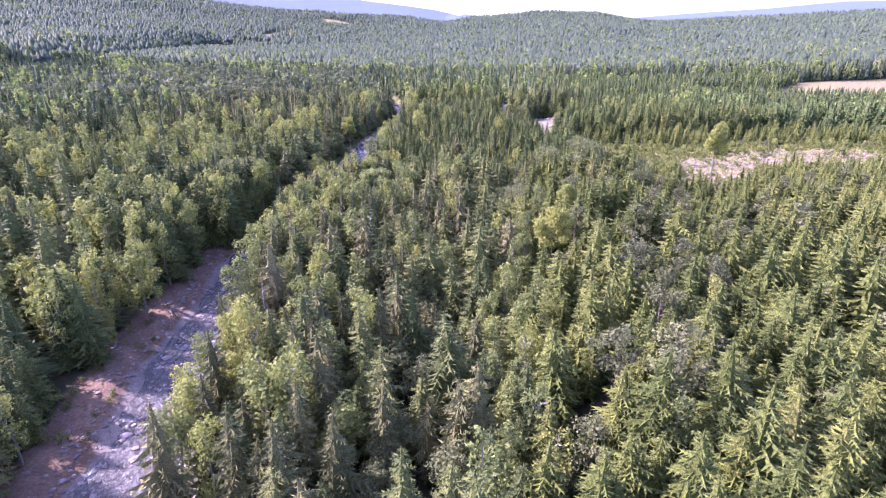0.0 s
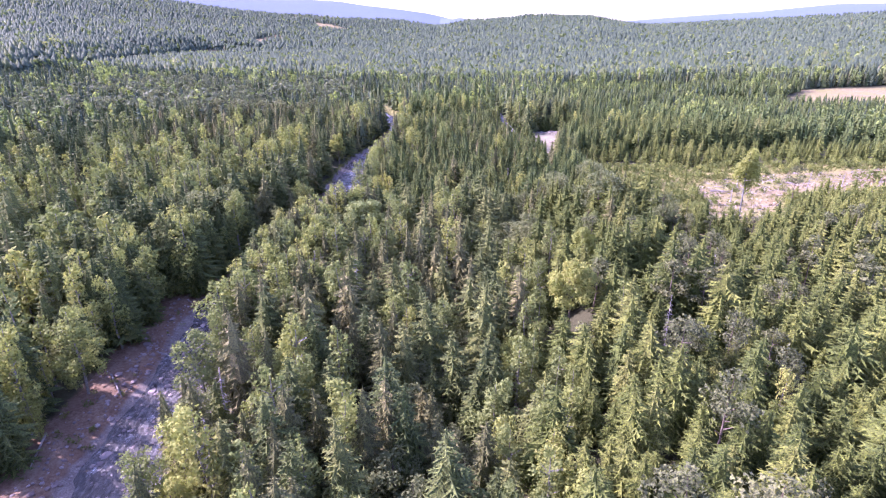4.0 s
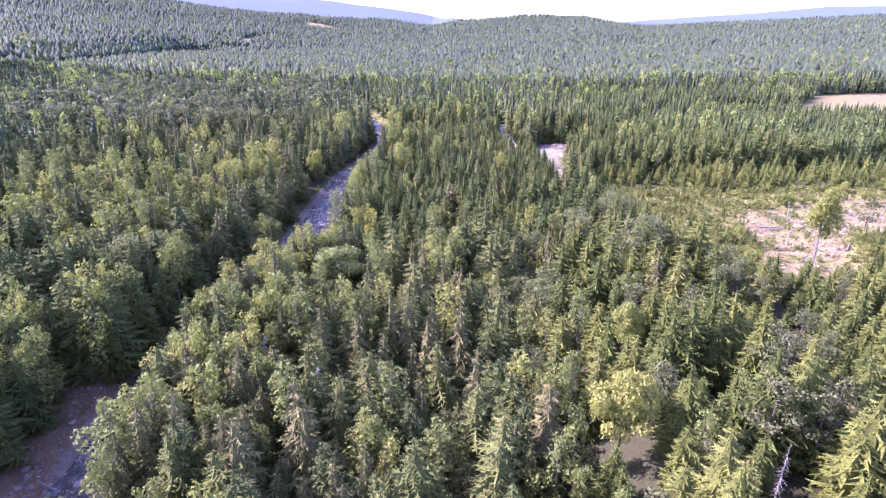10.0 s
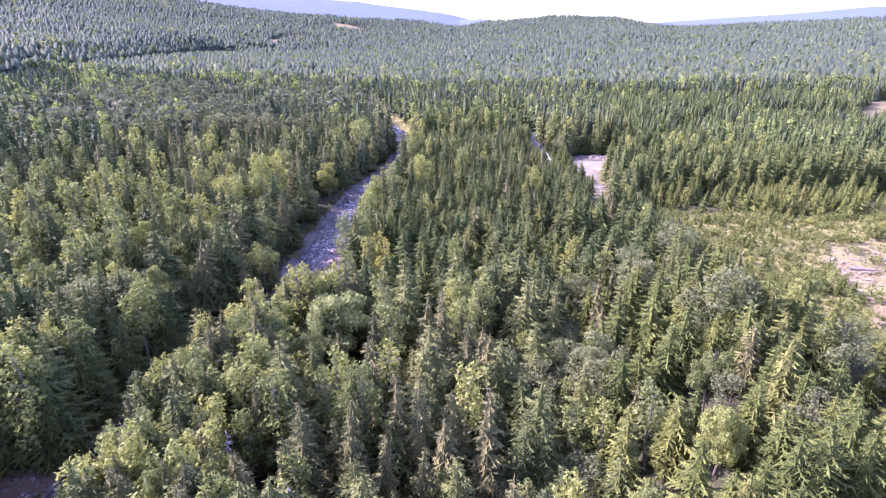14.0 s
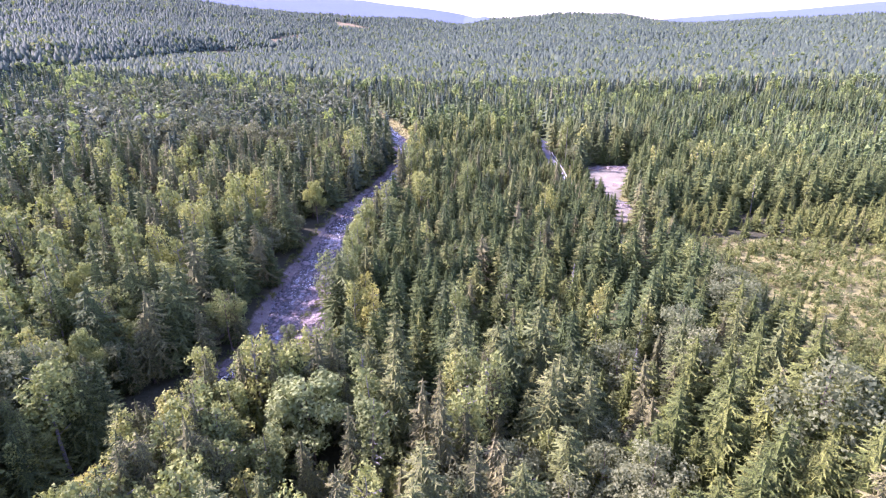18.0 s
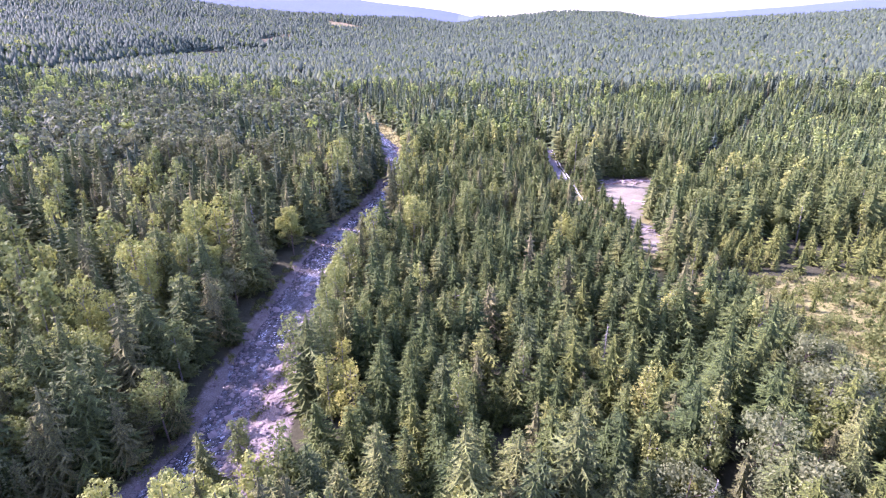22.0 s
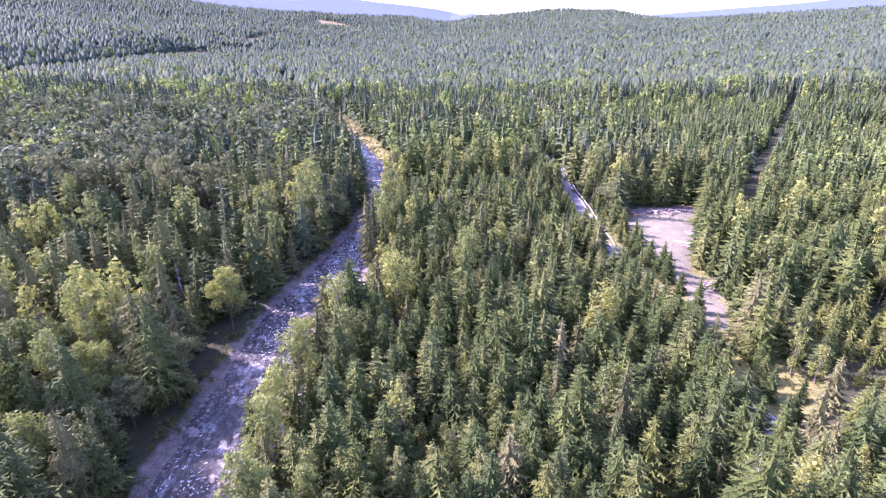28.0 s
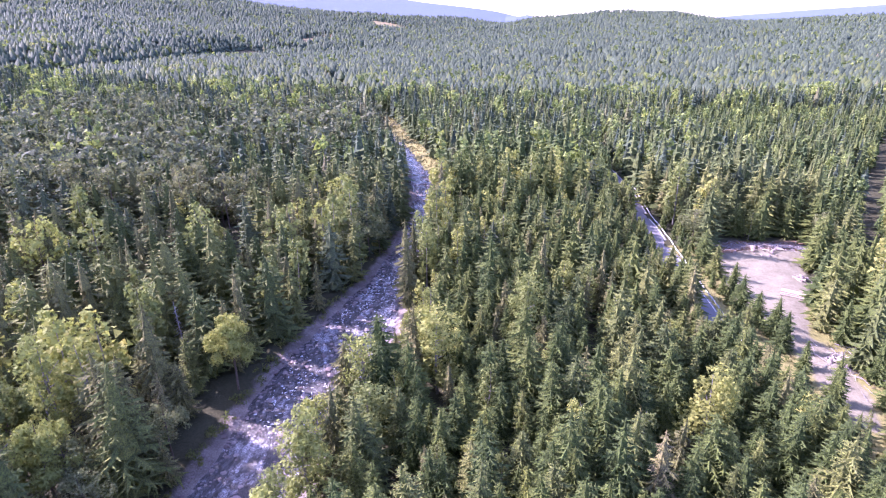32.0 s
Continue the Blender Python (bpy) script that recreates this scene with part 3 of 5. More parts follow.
def wood(kind, seed):
    """Trunk and limbs of unit height."""
    g = np.random.default_rng(seed)
    if kind in ("spruce", "dead"):
        return stem([(0, 0, -0.02), (0, 0, 0.4), (0, 0, 0.97)], [0.014, 0.010, 0.002], 6)
    bend = g.uniform(-0.02, 0.02, 4)
    pts = [(0, 0, -0.03), (bend[0], bend[1], 0.3), (bend[2], bend[3], 0.6), (0, 0, 0.93)]
    pcs = [stem(pts, [0.014, 0.011, 0.007, 0.002], 6)]
    for k in range(9):
        a, z = g.uniform(0, 6.28), g.uniform(0.28, 0.8)
        L = g.uniform(0.05, 0.10)
        pcs.append(limb((0, 0, z), (L * math.cos(a), L * math.sin(a), z + L * g.uniform(0.4, 1.1)), 0.006, 0.002))
    return join(pcs)


def dead_crown(seed):
    g = np.random.default_rng(seed)
    pcs = []
    for k in range(90):
        h = g.uniform(0.12, 0.97)
        a, L = g.uniform(0, 6.28), 0.11 * (1 - h) ** 0.7 * g.uniform(0.5, 1.2) + 0.01
        pcs.append(limb((0, 0, h), (L * math.cos(a), L * math.sin(a), h - L * g.uniform(0.1, 0.6)), 0.0035, 0.0012))
    return join(pcs)


NV = 6
TEMPLATE = {}
for s in range(NV):
    TEMPLATE["spruce", 0, s] = spruce_crown(100 + s, 17, 9, 0.215 + 0.022 * (s % 3), detail=2)
    TEMPLATE["spruce", 1, s] = spruce_crown(120 + s, 15, 8, 0.220 + 0.018 * (s % 3), detail=1)
    TEMPLATE["spruce", 2, s] = spruce_crown(140 + s, 9, 5, 0.265, detail=0, droop=0.4)
    TEMPLATE["spruce", 3, s] = spruce_far(160 + s, 2, 5, 0.33)
    TEMPLATE["old", 0, s] = spruce_crown(200 + s, 19, 8, 0.162 + 0.016 * (s % 3), low=0.12, detail=2, gaps=0.12, droop=0.5, hang=1.8)
    TEMPLATE["old", 1, s] = spruce_crown(220 + s, 14, 7, 0.180, low=0.14, detail=1, gaps=0.1, droop=0.5, hang=1.8)
    TEMPLATE["old", 2, s] = spruce_crown(240 + s, 9, 6, 0.205, low=0.1, detail=0, droop=0.6)
    TEMPLATE["old", 3, s] = spruce_far(260 + s, 2, 4, 0.24)
    TEMPLATE["tall", 0, s] = leafy_crown(385 + s, 3000, 0.0125, birch_lobes(300 + s, 1.12), 0.5)
    TEMPLATE["lone", 0, s] = leafy_crown(380 + s, 3200, 0.0130, [(0, 0, 0.72, 0.10, 0.17), (0.05, 0.03, 0.87, 0.08, 0.10), (-0.09, 0.02, 0.62, 0.07, 0.10), (0.08, -0.06, 0.60, 0.07, 0.11), (0.02, 0.10, 0.66, 0.07, 0.12), (0.03, -0.02, 0.50, 0.05, 0.07), (-0.08, -0.05, 0.76, 0.07, 0.09), (0.09, 0.0, 0.75, 0.06, 0.09)], 0.4)
    TEMPLATE["broad", 0, s] = leafy_crown(390 + s, 8000, 0.0135, round_lobes(395 + s, 0.95, 0.32), 0.2)
    bl, rl, pl, ul = birch_lobes(300 + s), round_lobes(320 + s), pine_lobes(340 + s), bush_lobes(360 + s)
    for lod, n, size in ((0, 1500, 0.0138), (1, 430, 0.0255), (2, 84, 0.052), (3, 13, 0.115)):
        TEMPLATE["birch", lod, s] = leafy_crown(400 + s + lod * 10, n, size, bl, 0.5)
        TEMPLATE["round", lod, s] = leafy_crown(500 + s + lod * 10, int(n * 1.6), size * 1.08, rl, 0.2)
        TEMPLATE["pine", lod, s] = leafy_crown(600 + s + lod * 10, int(n * 0.7), size * 1.1, pl, 0.0, 0.3)
        TEMPLATE["bush", lod, s] = leafy_crown(700 + s + lod * 10, (260, 60, 13, 8)[lod], (0.066, 0.125, 0.2, 0.3)[lod], ul, 0.1, 0.3)

# look -> (template, leaf material, bark)
LOOK = {
    "spruce": ("spruce", "spruce", BARK), "young": ("spruce", "young", BARK), "dense": ("spruce", "dense", BARK), "old": ("old", "old", BARK), "distant": ("spruce", "distant", BARK),
    "birch": ("birch", "birch", BBARK), "amber": ("birch", "amber", BBARK), "lone": ("lone", "scrub", BBARK), "tall": ("tall", "birch", BBARK), "broad": ("broad", "birch", BARK), "dome": ("broad", "pale", BARK), "willow": ("round", "willow", BARK), "aspen": ("round", "birch", BARK), "pine": ("pine", "pine", BARK),
}
WOOD = {k: [wood(k, 800 + s) for s in range(3)] for k in ("spruce", "birch")}
WOOD["old"] = WOOD["spruce"]
WOOD["round"] = WOOD["pine"] = WOOD["lone"] = WOOD["tall"] = WOOD["broad"] = WOOD["birch"]

# ---------------------------------------------------------------- where the trees stand


def zone(x, y, g):
    """What grows at a place: look and height, or None."""
    n = len(x)
    r = g.random(n)
    look_, h = np.full(n, "spruce", object), g.normal(14.8, 3.4, n)
    gap, left = river_gap(x, y)
    patch = np.sin(x * 0.043 + 1.7) * np.sin(y * 0.037 + 0.6) + 0.5 * np.sin(x * 0.11) * np.sin(y * 0.09 + 1)
    # mixed forest by default, birch in patches
    b = 0.16 + 0.16 * patch
    look_[r < b] = "birch"
    look_[(r > 0.92)] = "old"
    d = np.hypot(x, y - 60)
    look_[(d > 500) & (r > 0.5) & (r < 0.58) & (patch > 0.1)] = "aspen"
    look_[(d > 700) & (look_ == "birch") & (g.random(n) < 0.45)] = "spruce"
    # left forest near the river: birch rich
    m = left & (x > -135) & (y < 330)
    look_[m & (r < 0.22 + 0.2 * patch)] = "birch"
    look_[m & (r > 0.90)] = "old"
    look_[m & (r > 0.88) & (r < 0.90)] = "aspen"
    h[m] = 14.2 + (h[m] - 14.8) * 1.25
    m = left & (x > -140) & (x < -52) & (y > 160) & (y < 262)
    look_[m & (r < 0.52 + 0.18 * patch)] = "birch"
    m = left & (x > -150) & (y > 255) & (y < 345)
    look_[m] = "spruce"
    look_[m & (r < 0.30)] = "old"
    look_[m & (r > 0.85)] = "birch"
    look_[m & (r > 0.83) & (r < 0.85)] = "aspen"
    h[m] += 1.2
    m = left & (gap < 16) & (y > 160)
    look_[m & (r < 0.16)] = "willow"
    h[m & (r < 0.16)] *= 0.62
    look_[m & (r >= 0.16) & (r < 0.34)] = "old"
    look_[m & (r >= 0.34) & (r < 0.37)] = "aspen"
    # grey pines further up on the left
    m = (x < -70) & (x > -260) & (y > 320) & (y < 520) & (patch > -0.5)
    look_[m & (r > 0.42)] = "pine"
    # old tall trees between river and hollow
    m = ~left & (x < 6) & (y < 172)
    look_[m] = "old"
    look_[m & (r < 0.20)] = "birch"
    look_[m & (r > 0.80)] = "spruce"
    h[m] += 1.0
    # the bend: tall birches and spruces close on both banks
    m = ~left & (gap < 20) & (y > 104) & (y < 178)
    look_[m & (r < 0.42)] = "birch"
    h[m] = g.normal(15.5, 1.8, m.sum())
    m = left & (gap < 34) & (y > 112) & (y < 168)
    look_[m & (r > 0.35)] = "spruce"
    h[m] = g.normal(17.5, 1.6, m.sum())
    # hollow with willows
    m = (np.abs(x - 1 - (y - 100) * 0.08) < 6.5) & (y < 132)
    look_[m & (r < 0.55)] = "willow"
    h[m & (r < 0.55)] = g.normal(8.0, 1.4, (m & (r < 0.55)).sum())
    # young light spruce on the terrace
    edge = np.interp(y, [0, 80, 130, 180, 240], [4, 7, 14, 20, 26])
    m = (x > edge + 6) & (y < 150) & (x < 400)
    look_[m] = "young"
    look_[m & (r < 0.10)] = "pine"
    look_[m & (r > 0.94)] = "birch"
    h[m] = g.normal(11.5, 2.3, m.sum())
    m = (x > np.interp(y, [150, 190], [48, 58])) & (y > 92) & (y < 222) & (x < 300)
    look_[m & (r > 0.12)] = "young"
    h[m] = np.interp(y[m], [92, 118, 150, 222], [10.5, 9.0, 6.8, 6.5]) * g.uniform(0.7, 1.25, m.sum())
    m = (np.abs(x - edge - 6) < 5) & (y < 190)
    look_[m & (r < 0.55)] = "birch"
    h[m] = g.normal(13.5, 1.5, m.sum())
    m = (x > 18) & (x < 52) & (y > 138) & (y < 205)
    look_[m & (r < 0.13)] = "willow"
    look_[m & (r > 0.90)] = "old"
    look_[m & (r >= 0.13) & (r < 0.60)] = "young"
    h[m] = g.normal(12, 2, m.sum())
    # dense dark spruce between river and road
    m = (gap > 6) & ~left & (x > -24) & (y > 176) & (y < 352) & (x < np.interp(y, [170, 230, 290, 350], [40, 58, 36, 35]))
    look_[m] = "dense"
    look_[m & (r < 0.06 + 0.22 * (y > 282) * (patch > -0.1))] = "birch"
    look_[m & (r > 0.92)] = "old"
    look_[m & (r > 0.84) & (r <= 0.92) & (y < 250)] = "young"
    look_[m & (r > 0.62) & (r <= 0.72)] = "spruce"
    h[m] = g.normal(11.8, 2.2, m.sum()) + 1.6 * np.sin(x[m] * 0.21 + 2 * np.sin(y[m] * 0.09)) * np.sin(y[m] * 0.16)
    m = ~left & (gap < 9) & (y > 176) & (y < 330)
    look_[m & (r < 0.62)] = "birch"
    # taller dark wood past the bend
    m = (x > -20) & (x < 36) & (y > 352) & (y < 420)
    look_[m & (r > 0.3)] = "dense"
    h[m] += 2
    # light young spruce behind the clearing
    m = (x > 58) & (y > 222) & (y < 262 + 0.08 * (x - 62)) & (x < 420)
    look_[m] = "young"
    h[m] = g.normal(6.5, 1.8, m.sum())
    m = (x > 58) & (y >= 262 + 0.08 * (x - 62)) & (y < 345) & (x < 400)
    look_[m & (r > 0.12)] = "dense"
    h[m] = g.normal(12.6, 2.2, m.sum())
    # plantation on the right
    m = (x > 80) & (y > 345) & (y < 560)
    look_[m & (r > 0.72)] = "young"
    look_[m & (r > 0.45) & (r < 0.72)] = "dense"
    h[m] = g.normal(11.5, 1.3, m.sum())
    m = (x > 190) & (y > 330) & (y < 480)
    h[m] = g.normal(7, 1.2, m.sum())
    m = (x > 46) & (x < 63) & (y > 180) & (y < 247)
    h[m] = np.minimum(h, 3.0 + 0.55 * (62.5 - x) + g.uniform(0, 1.5, n))[m]
    # lower growth along the road and the right bank
    dx = np.interp(y, ROAD_Y, ROAD_X) - x
    m = (dx > 0) & (dx < 13) & (y > 225) & (y < 430)
    low = 4.2 + 0.8 * (dx - 3.4)
    cap = np.where((y > 274) & (y < 288), low + 0.9, np.where((y > 303) & (y < 348), low, np.where((y > 358) & (y < 395), low + 0.5, 11.5))) + g.uniform(0, 1.6, n)
    h[m] = np.minimum(h, cap)[m]
    m = (dx < 0) & (dx > -9) & (y > 225) & (y < 345)
    h[m] = np.minimum(h[m], g.uniform(2.8, 6.8, m.sum()))
    look_[m & (r > 0.15)] = "dense"
    m = ~left & (gap < 12) & (y > 178) & (y < 345)
    cap = np.where((y > 262) & (y < 297), 4.0 + 0.95 * (gap - 2), 10 + 1.3 * gap) + g.uniform(0, 2.5, n)
    h[m] = np.minimum(h, cap)[m]
    m = left & (gap < 9) & (y > 150) & (y < 345)
    h[m] = np.minimum(h, 6.0 + 1.8 * gap + g.uniform(0, 3, n))[m]
    m = ~left & (x < -21) & (gap < 17) & (y > 170) & (y < 200)
    h[m] = np.minimum(h, g.uniform(2.6, 5.0, n))[m]
    m = (in_poly(x, y, CLEARING) > 0.4) if n < 60000 else np.zeros(n, bool)
    look_[m] = "young"
    look_[m & (r < 0.42)] = "aspen"
    h[m] = g.uniform(1.7, 4.6, m.sum())
    return look_, np.clip(h, 1.7, 20.5)


def keep(x, y, g):
    """Where trees can stand."""
    gap, left = river_gap(x, y)
    ok = gap > np.where(left & (y < 136), 10 + 1.5 * np.sin(y * 0.2), np.where(left, 2.3, np.where((y > 180) & (y < 222), 8.5, np.where((y > 262) & (y < 297), 3.2, 1.6))))
    ok &= ~((np.abs(x - np.interp(y, ROAD_Y, ROAD_X)) < 3.4) & (y > 222) & (y < 482))
    ok &= ~((x - np.interp(y, ROAD_Y, ROAD_X) > 0) & (x - np.interp(y, ROAD_Y, ROAD_X) < 6.5) & (y > 266) & (y < 283))
    ok &= (in_poly(x, y, LOT) < 0.02) & (in_poly(x, y, BRUSH) < 0.3)
    ok &= ~((x > 46) & (x < 62) & (y > 262) & (y < 296) & (g.random(len(x)) < 0.45))
    ok &= (in_poly(x, y, CLEARING) < 0.4) | (g.random(len(x)) < 0.8)
    ok &= in_poly(x, y, BARE) < 0.05
    ok &= ~(~left & (gap < 8) & (y > 385) & (y < 560))
    thin = np.sin(x * 0.19 + 3 * np.sin(y * 0.05)) * np.sin(y * 0.17 + 2 * np.sin(x * 0.06))
    ok &= (thin < 0.5) | (g.random(len(x)) < 0.4)
    ok &= g.random(len(x)) < 0.90
    ok &= ~(left & (x > -150) & (y < 345)) | ((thin < 0.45) & (g.random(len(x)) < 0.9))
    for fpoly in FIELDS:
        ok &= in_poly(x, y, fpoly) < 0.1
    # ride through the plantation, and the open strip along the far valley
    ok &= np.abs((x - 92) - (y - 340) * 0.62) > np.where((y > 325) & (y < 600), 3.4, -1)
    sx = np.interp(y, VALLEY_Y, VALLEY_X)
    ok &= ~((x < sx + 42) & (x > sx - 14) & (y > 520) & (y < 1250))
    return ok


def scatter(y0, y1, cell, wedge=0.86, margin=26):
    """Jittered grid over the wedge of land ahead."""
    xm = wedge * y1 + margin
    xs, ys_ = np.meshgrid(np.arange(-xm, xm, cell), np.arange(y0, y1, cell))
    x, y = xs.ravel() + rng.uniform(-0.5, 0.5, xs.size) * cell, ys_.ravel() + rng.uniform(-0.5, 0.5, xs.size) * cell
    m = np.abs(x) < wedge * y + margin
    return x[m], y[m]


MARKS = [  # single trees that stand out: look, x, y, height, girth
    ("lone", 77, 154, 19.5, 1.02), ("amber", 23.0, 252.8, 15.5, 1.55), ("tall", -25.2, 222, 16.0, 1.0), ("tall", -27.6, 233, 14.0, 1.0),
    ("dome", -20.8, 161.5, 16.0, 1.25), ("tall", 8.3, 82, 15.0, 1.3), ("broad", 24, 107, 15.5, 0.9), ("willow", -33.7, 102, 9.5, 1.1), ("dome", -26.8, 94.5, 11.5, 0.9), ("tall", -27.6, 109, 16.0, 1.1), ("tall", -37.5, 92, 17.0, 1.3), ("willow", -34.5, 84, 11.0, 1.1), ("tall", -32.5, 74, 16.0, 1.2), ("broad", -30, 66, 12.0, 0.8), ("tall", -39.5, 107, 18.5, 1.3),
    ("tall", -38.5, 158, 15.0, 1.2), ("old", -36, 165, 16.5, 1.2), ("tall", -34, 172, 13.5, 1.2), ("spruce", -40, 150, 15.5, 1.1), ("tall", -31, 160, 15.0, 1.2), ("amber", -35.5, 61.5, 14.5, 1.0), ("tall", -32.6, 57, 17.0, 1.1), ("old", -31, 63, 17.5, 1.1), ("tall", -30.5, 50, 16.5, 1.1), ("old", -28.8, 55, 16.5, 1.1), ("tall", -34.6, 69, 15.5, 1.1), ("old", -35.2, 77, 17.0, 1.1), ("old", -33.2, 80.5, 16.0, 1.0), ("tall", -62.5, 126, 17.0, 1.15), ("old", -40.6, 131, 17.0, 1.0), ("broad", -46.2, 262.5, 14.5, 0.85),
    ("old", -17, 264, 16.0, 1.0), ("broad", 33.8, 138, 11.0, 0.8), ("broad", -56, 236, 15, 0.8), ("broad", -60, 172, 16, 0.7), ("broad", -75, 196, 16.5, 0.75), ("broad", 13, 95, 13, 0.7), ("broad", 30, 126, 12, 0.75), ("broad", -67.4, 242, 18.0, 0.95), ("pine", 104, 176, 11.0, 1.1),
    ("tall", -24, 205, 15.0, 1.1), ("tall", -24.5, 212, 16.5, 1.15), ("tall", -27, 228, 15.5, 1.15), ("tall", -26.5, 240, 16.0, 1.2), ("tall", -27, 247, 13.0, 1.2), ("amber", -20, 202, 12.5, 1.0), ("tall", -21, 196, 13.0, 1.1), ("tall", -19, 214, 14.0, 1.0),
    ("dense", 44, 296, 8.5, 1.5), ("dense", 45.2, 303.5, 8.0, 1.5), ("dense", 44.3, 312, 8.5, 1.45), ("dense", 46.3, 286, 8.5, 1.4), ("dense", 46.0, 281.5, 8.0, 1.5), ("dense", 44.3, 320, 8.5, 1.5), ("dense", 45.0, 290.5, 7.5, 1.6), ("dense", 43, 303, 5.0, 1.2), ("dense", 44.6, 272, 6.5, 1.1), ("dense", 46.2, 266, 8.5, 1.1), ("dense", 44.2, 262, 9.0, 1.1), ("dense", 53.6, 265, 9.0, 1.2), ("dense", 55.8, 272, 8.5, 1.2), ("dense", 57.5, 285, 9.5, 1.15), ("dense", 46.6, 275.5, 6.0, 1.2),
    ("tall", -13.4, 264, 16.5, 1.5), ("tall", -20.9, 249.5, 13.5, 1.45), ("willow", -48, 246.5, 9.5, 1.0), ("tall", 0.8, 276.5, 17.0, 1.2), ("spruce", 17.4, 347, 15.5, 1.0), ("old", -24.0, 297, 19.0, 1.15), ("old", -22.5, 290, 17.5, 1.1), ("old", -23.5, 304, 17.0, 1.1), ("old", 52.7, 172.5, 11.5, 1.3), ("tall", -55, 158.5, 20.0, 1.1),
    ("willow", -5.3, 72, 11.5, 1.1), ("willow", -2.5, 68, 11.0, 1.1), ("willow", 3.2, 48, 12.0, 1.0), ("tall", -11.8, 54, 13.5, 1.5), ("tall", -20.5, 87, 15.5, 1.3), ("tall", 40.4, 111, 8.5, 1.3), ("tall", -60.8, 98, 17.5, 1.2), ("tall", -88, 131, 16.0, 1.2),
    ("tall", -23.4, 152, 14.5, 1.2), ("willow", 1.4, 151, 11.5, 1.1), ("willow", 12.6, 148, 12.0, 1.1), ("old", 24.6, 137.5, 11.5, 1.2), ("willow", 16, 129, 10.5, 1.1), ("tall", -7.6, 108.5, 15.5, 1.2), ("tall", 1.1, 108, 15.0, 1.3),
    ("amber", -6.5, 153, 10.5, 1.5), ("amber", -23.9, 146.5, 13.0, 1.3), ("amber", -41, 146, 13.5, 1.35), ("willow", 7.5, 154.5, 11.5, 1.1), ("willow", 17.6, 153, 12.0, 1.1), ("old", -37.8, 153, 17.0, 1.1), ("tall", -61.7, 166.5, 17.0, 1.2), ("tall", -32, 187, 8.5, 1.3), ("spruce", -33, 179, 13.5, 1.1),
    ("willow", -54.5, 237, 11.0, 1.1), ("willow", -50.6, 234, 9.5, 1.1), ("tall", -17, 325, 11.0, 1.3), ("tall", 8.6, 294, 11.5, 1.3), ("broad", -101.7, 336, 12.5, 0.9), ("broad", 84, 269, 10.0, 0.8), ("amber", -16.9, 193.5, 13.0, 1.3), ("tall", -55.5, 221, 14.5, 1.3), ("tall", -56.6, 208.5, 16.0, 1.3), ("tall", -48.5, 204, 14.5, 1.3),
    ("willow", 45.5, 333, 10.5, 1.2), ("willow", 78, 334, 10.5, 1.0), ("amber", 50, 347, 6.5, 1.3), ("dense", 46, 325, 7.5, 1.5),
]
mx, my = np.array([m[1] for m in MARKS]), np.array([m[2] for m in MARKS])


def clear_of_marks(x, y):
    d = np.hypot(x[:, None] - mx, y[:, None] - my)
    big = np.array([m[0] in ("broad", "dome") or (m[0] in ("tall", "amber", "willow") and m[4] > 1.25) for m in MARKS])
    return (d - np.where(big, 1.5, 0)).min(1) > 2.6


def close_stand(x, y):
    """The dense plantations, where trees stand closer."""
    gap, left = river_gap(x, y)
    edge = np.interp(y, [0, 80, 130, 180, 240], [4, 7, 14, 20, 26])
    return (~left & (x > -22) & (x < 40) & (y > 176) & (y < 352)) | ((x > edge + 8) & (y < 222) & (x < 125))


x1, y1 = scatter(28, 352, 3.45)
m = ~close_stand(x1, y1)
xa, ya = scatter(28, 352, 3.1)
m2 = close_stand(xa, ya)
x1, y1 = np.r_[x1[m], xa[m2]], np.r_[y1[m], ya[m2]]
# a closer stand on the inner bank of the bend
qy = rng.uniform(100, 178, 520)
qx = np.interp(qy, RIGHT_Y, RIGHT_X) + rng.uniform(1.8, 19, 520)
ly = rng.uniform(108, 205, 420)
lx = np.interp(ly, LEFT_Y, LEFT_X) - np.where(ly < 136, 11.5, 2.5) - rng.uniform(0, 24, 420)
x1, y1 = np.r_[x1, qx, lx], np.r_[y1, qy, ly]
x2, y2 = scatter(352, 620, 3.9)
sel = keep(x1, y1, rng) & clear_of_marks(x1, y1)
# a row of spruces along the road's verge
yr = np.arange(236, 420, 1.15)
xr = np.interp(yr, ROAD_Y, ROAD_X) - rng.uniform(3.5, 6.4, len(yr))
x1, y1 = np.r_[x1[sel], xr], np.r_[y1[sel], yr]
sel = keep(x2, y2, rng)
x2, y2 = x2[sel], y2[sel]
TX, TY = np.r_[x1, x2], np.r_[y1, y2]
TL, TH = zone(TX, TY, rng)
# more spruces take the haze-tinted needles the farther off they stand
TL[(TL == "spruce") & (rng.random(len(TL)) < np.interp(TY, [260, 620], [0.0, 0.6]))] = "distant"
along = np.hypot(np.abs(TX) * np.interp(TY, [90, 130, 235, 260], [0.95, 0.86, 0.86, 1.0]), np.maximum(TY - 235, 0) * 1.25)   # distance from the line flown
near_lod = np.where(along < 62, 0, np.where(along < 172, 1, 2))

# the same wood goes on to the sides of the line flown
wx, wy = np.meshgrid(np.arange(-250, 250, 4.4), np.arange(-60, 210, 4.4))
wx, wy = wx.ravel() + rng.uniform(-2, 2, wx.size), wy.ravel() + rng.uniform(-2, 2, wx.size)
sel = (np.abs(wx) > np.where(wy < 28, -1, 0.86 * wy + 26)) & keep(wx, wy, rng)
wx, wy = wx[sel], wy[sel]
wl, wh = zone(wx, wy, rng)
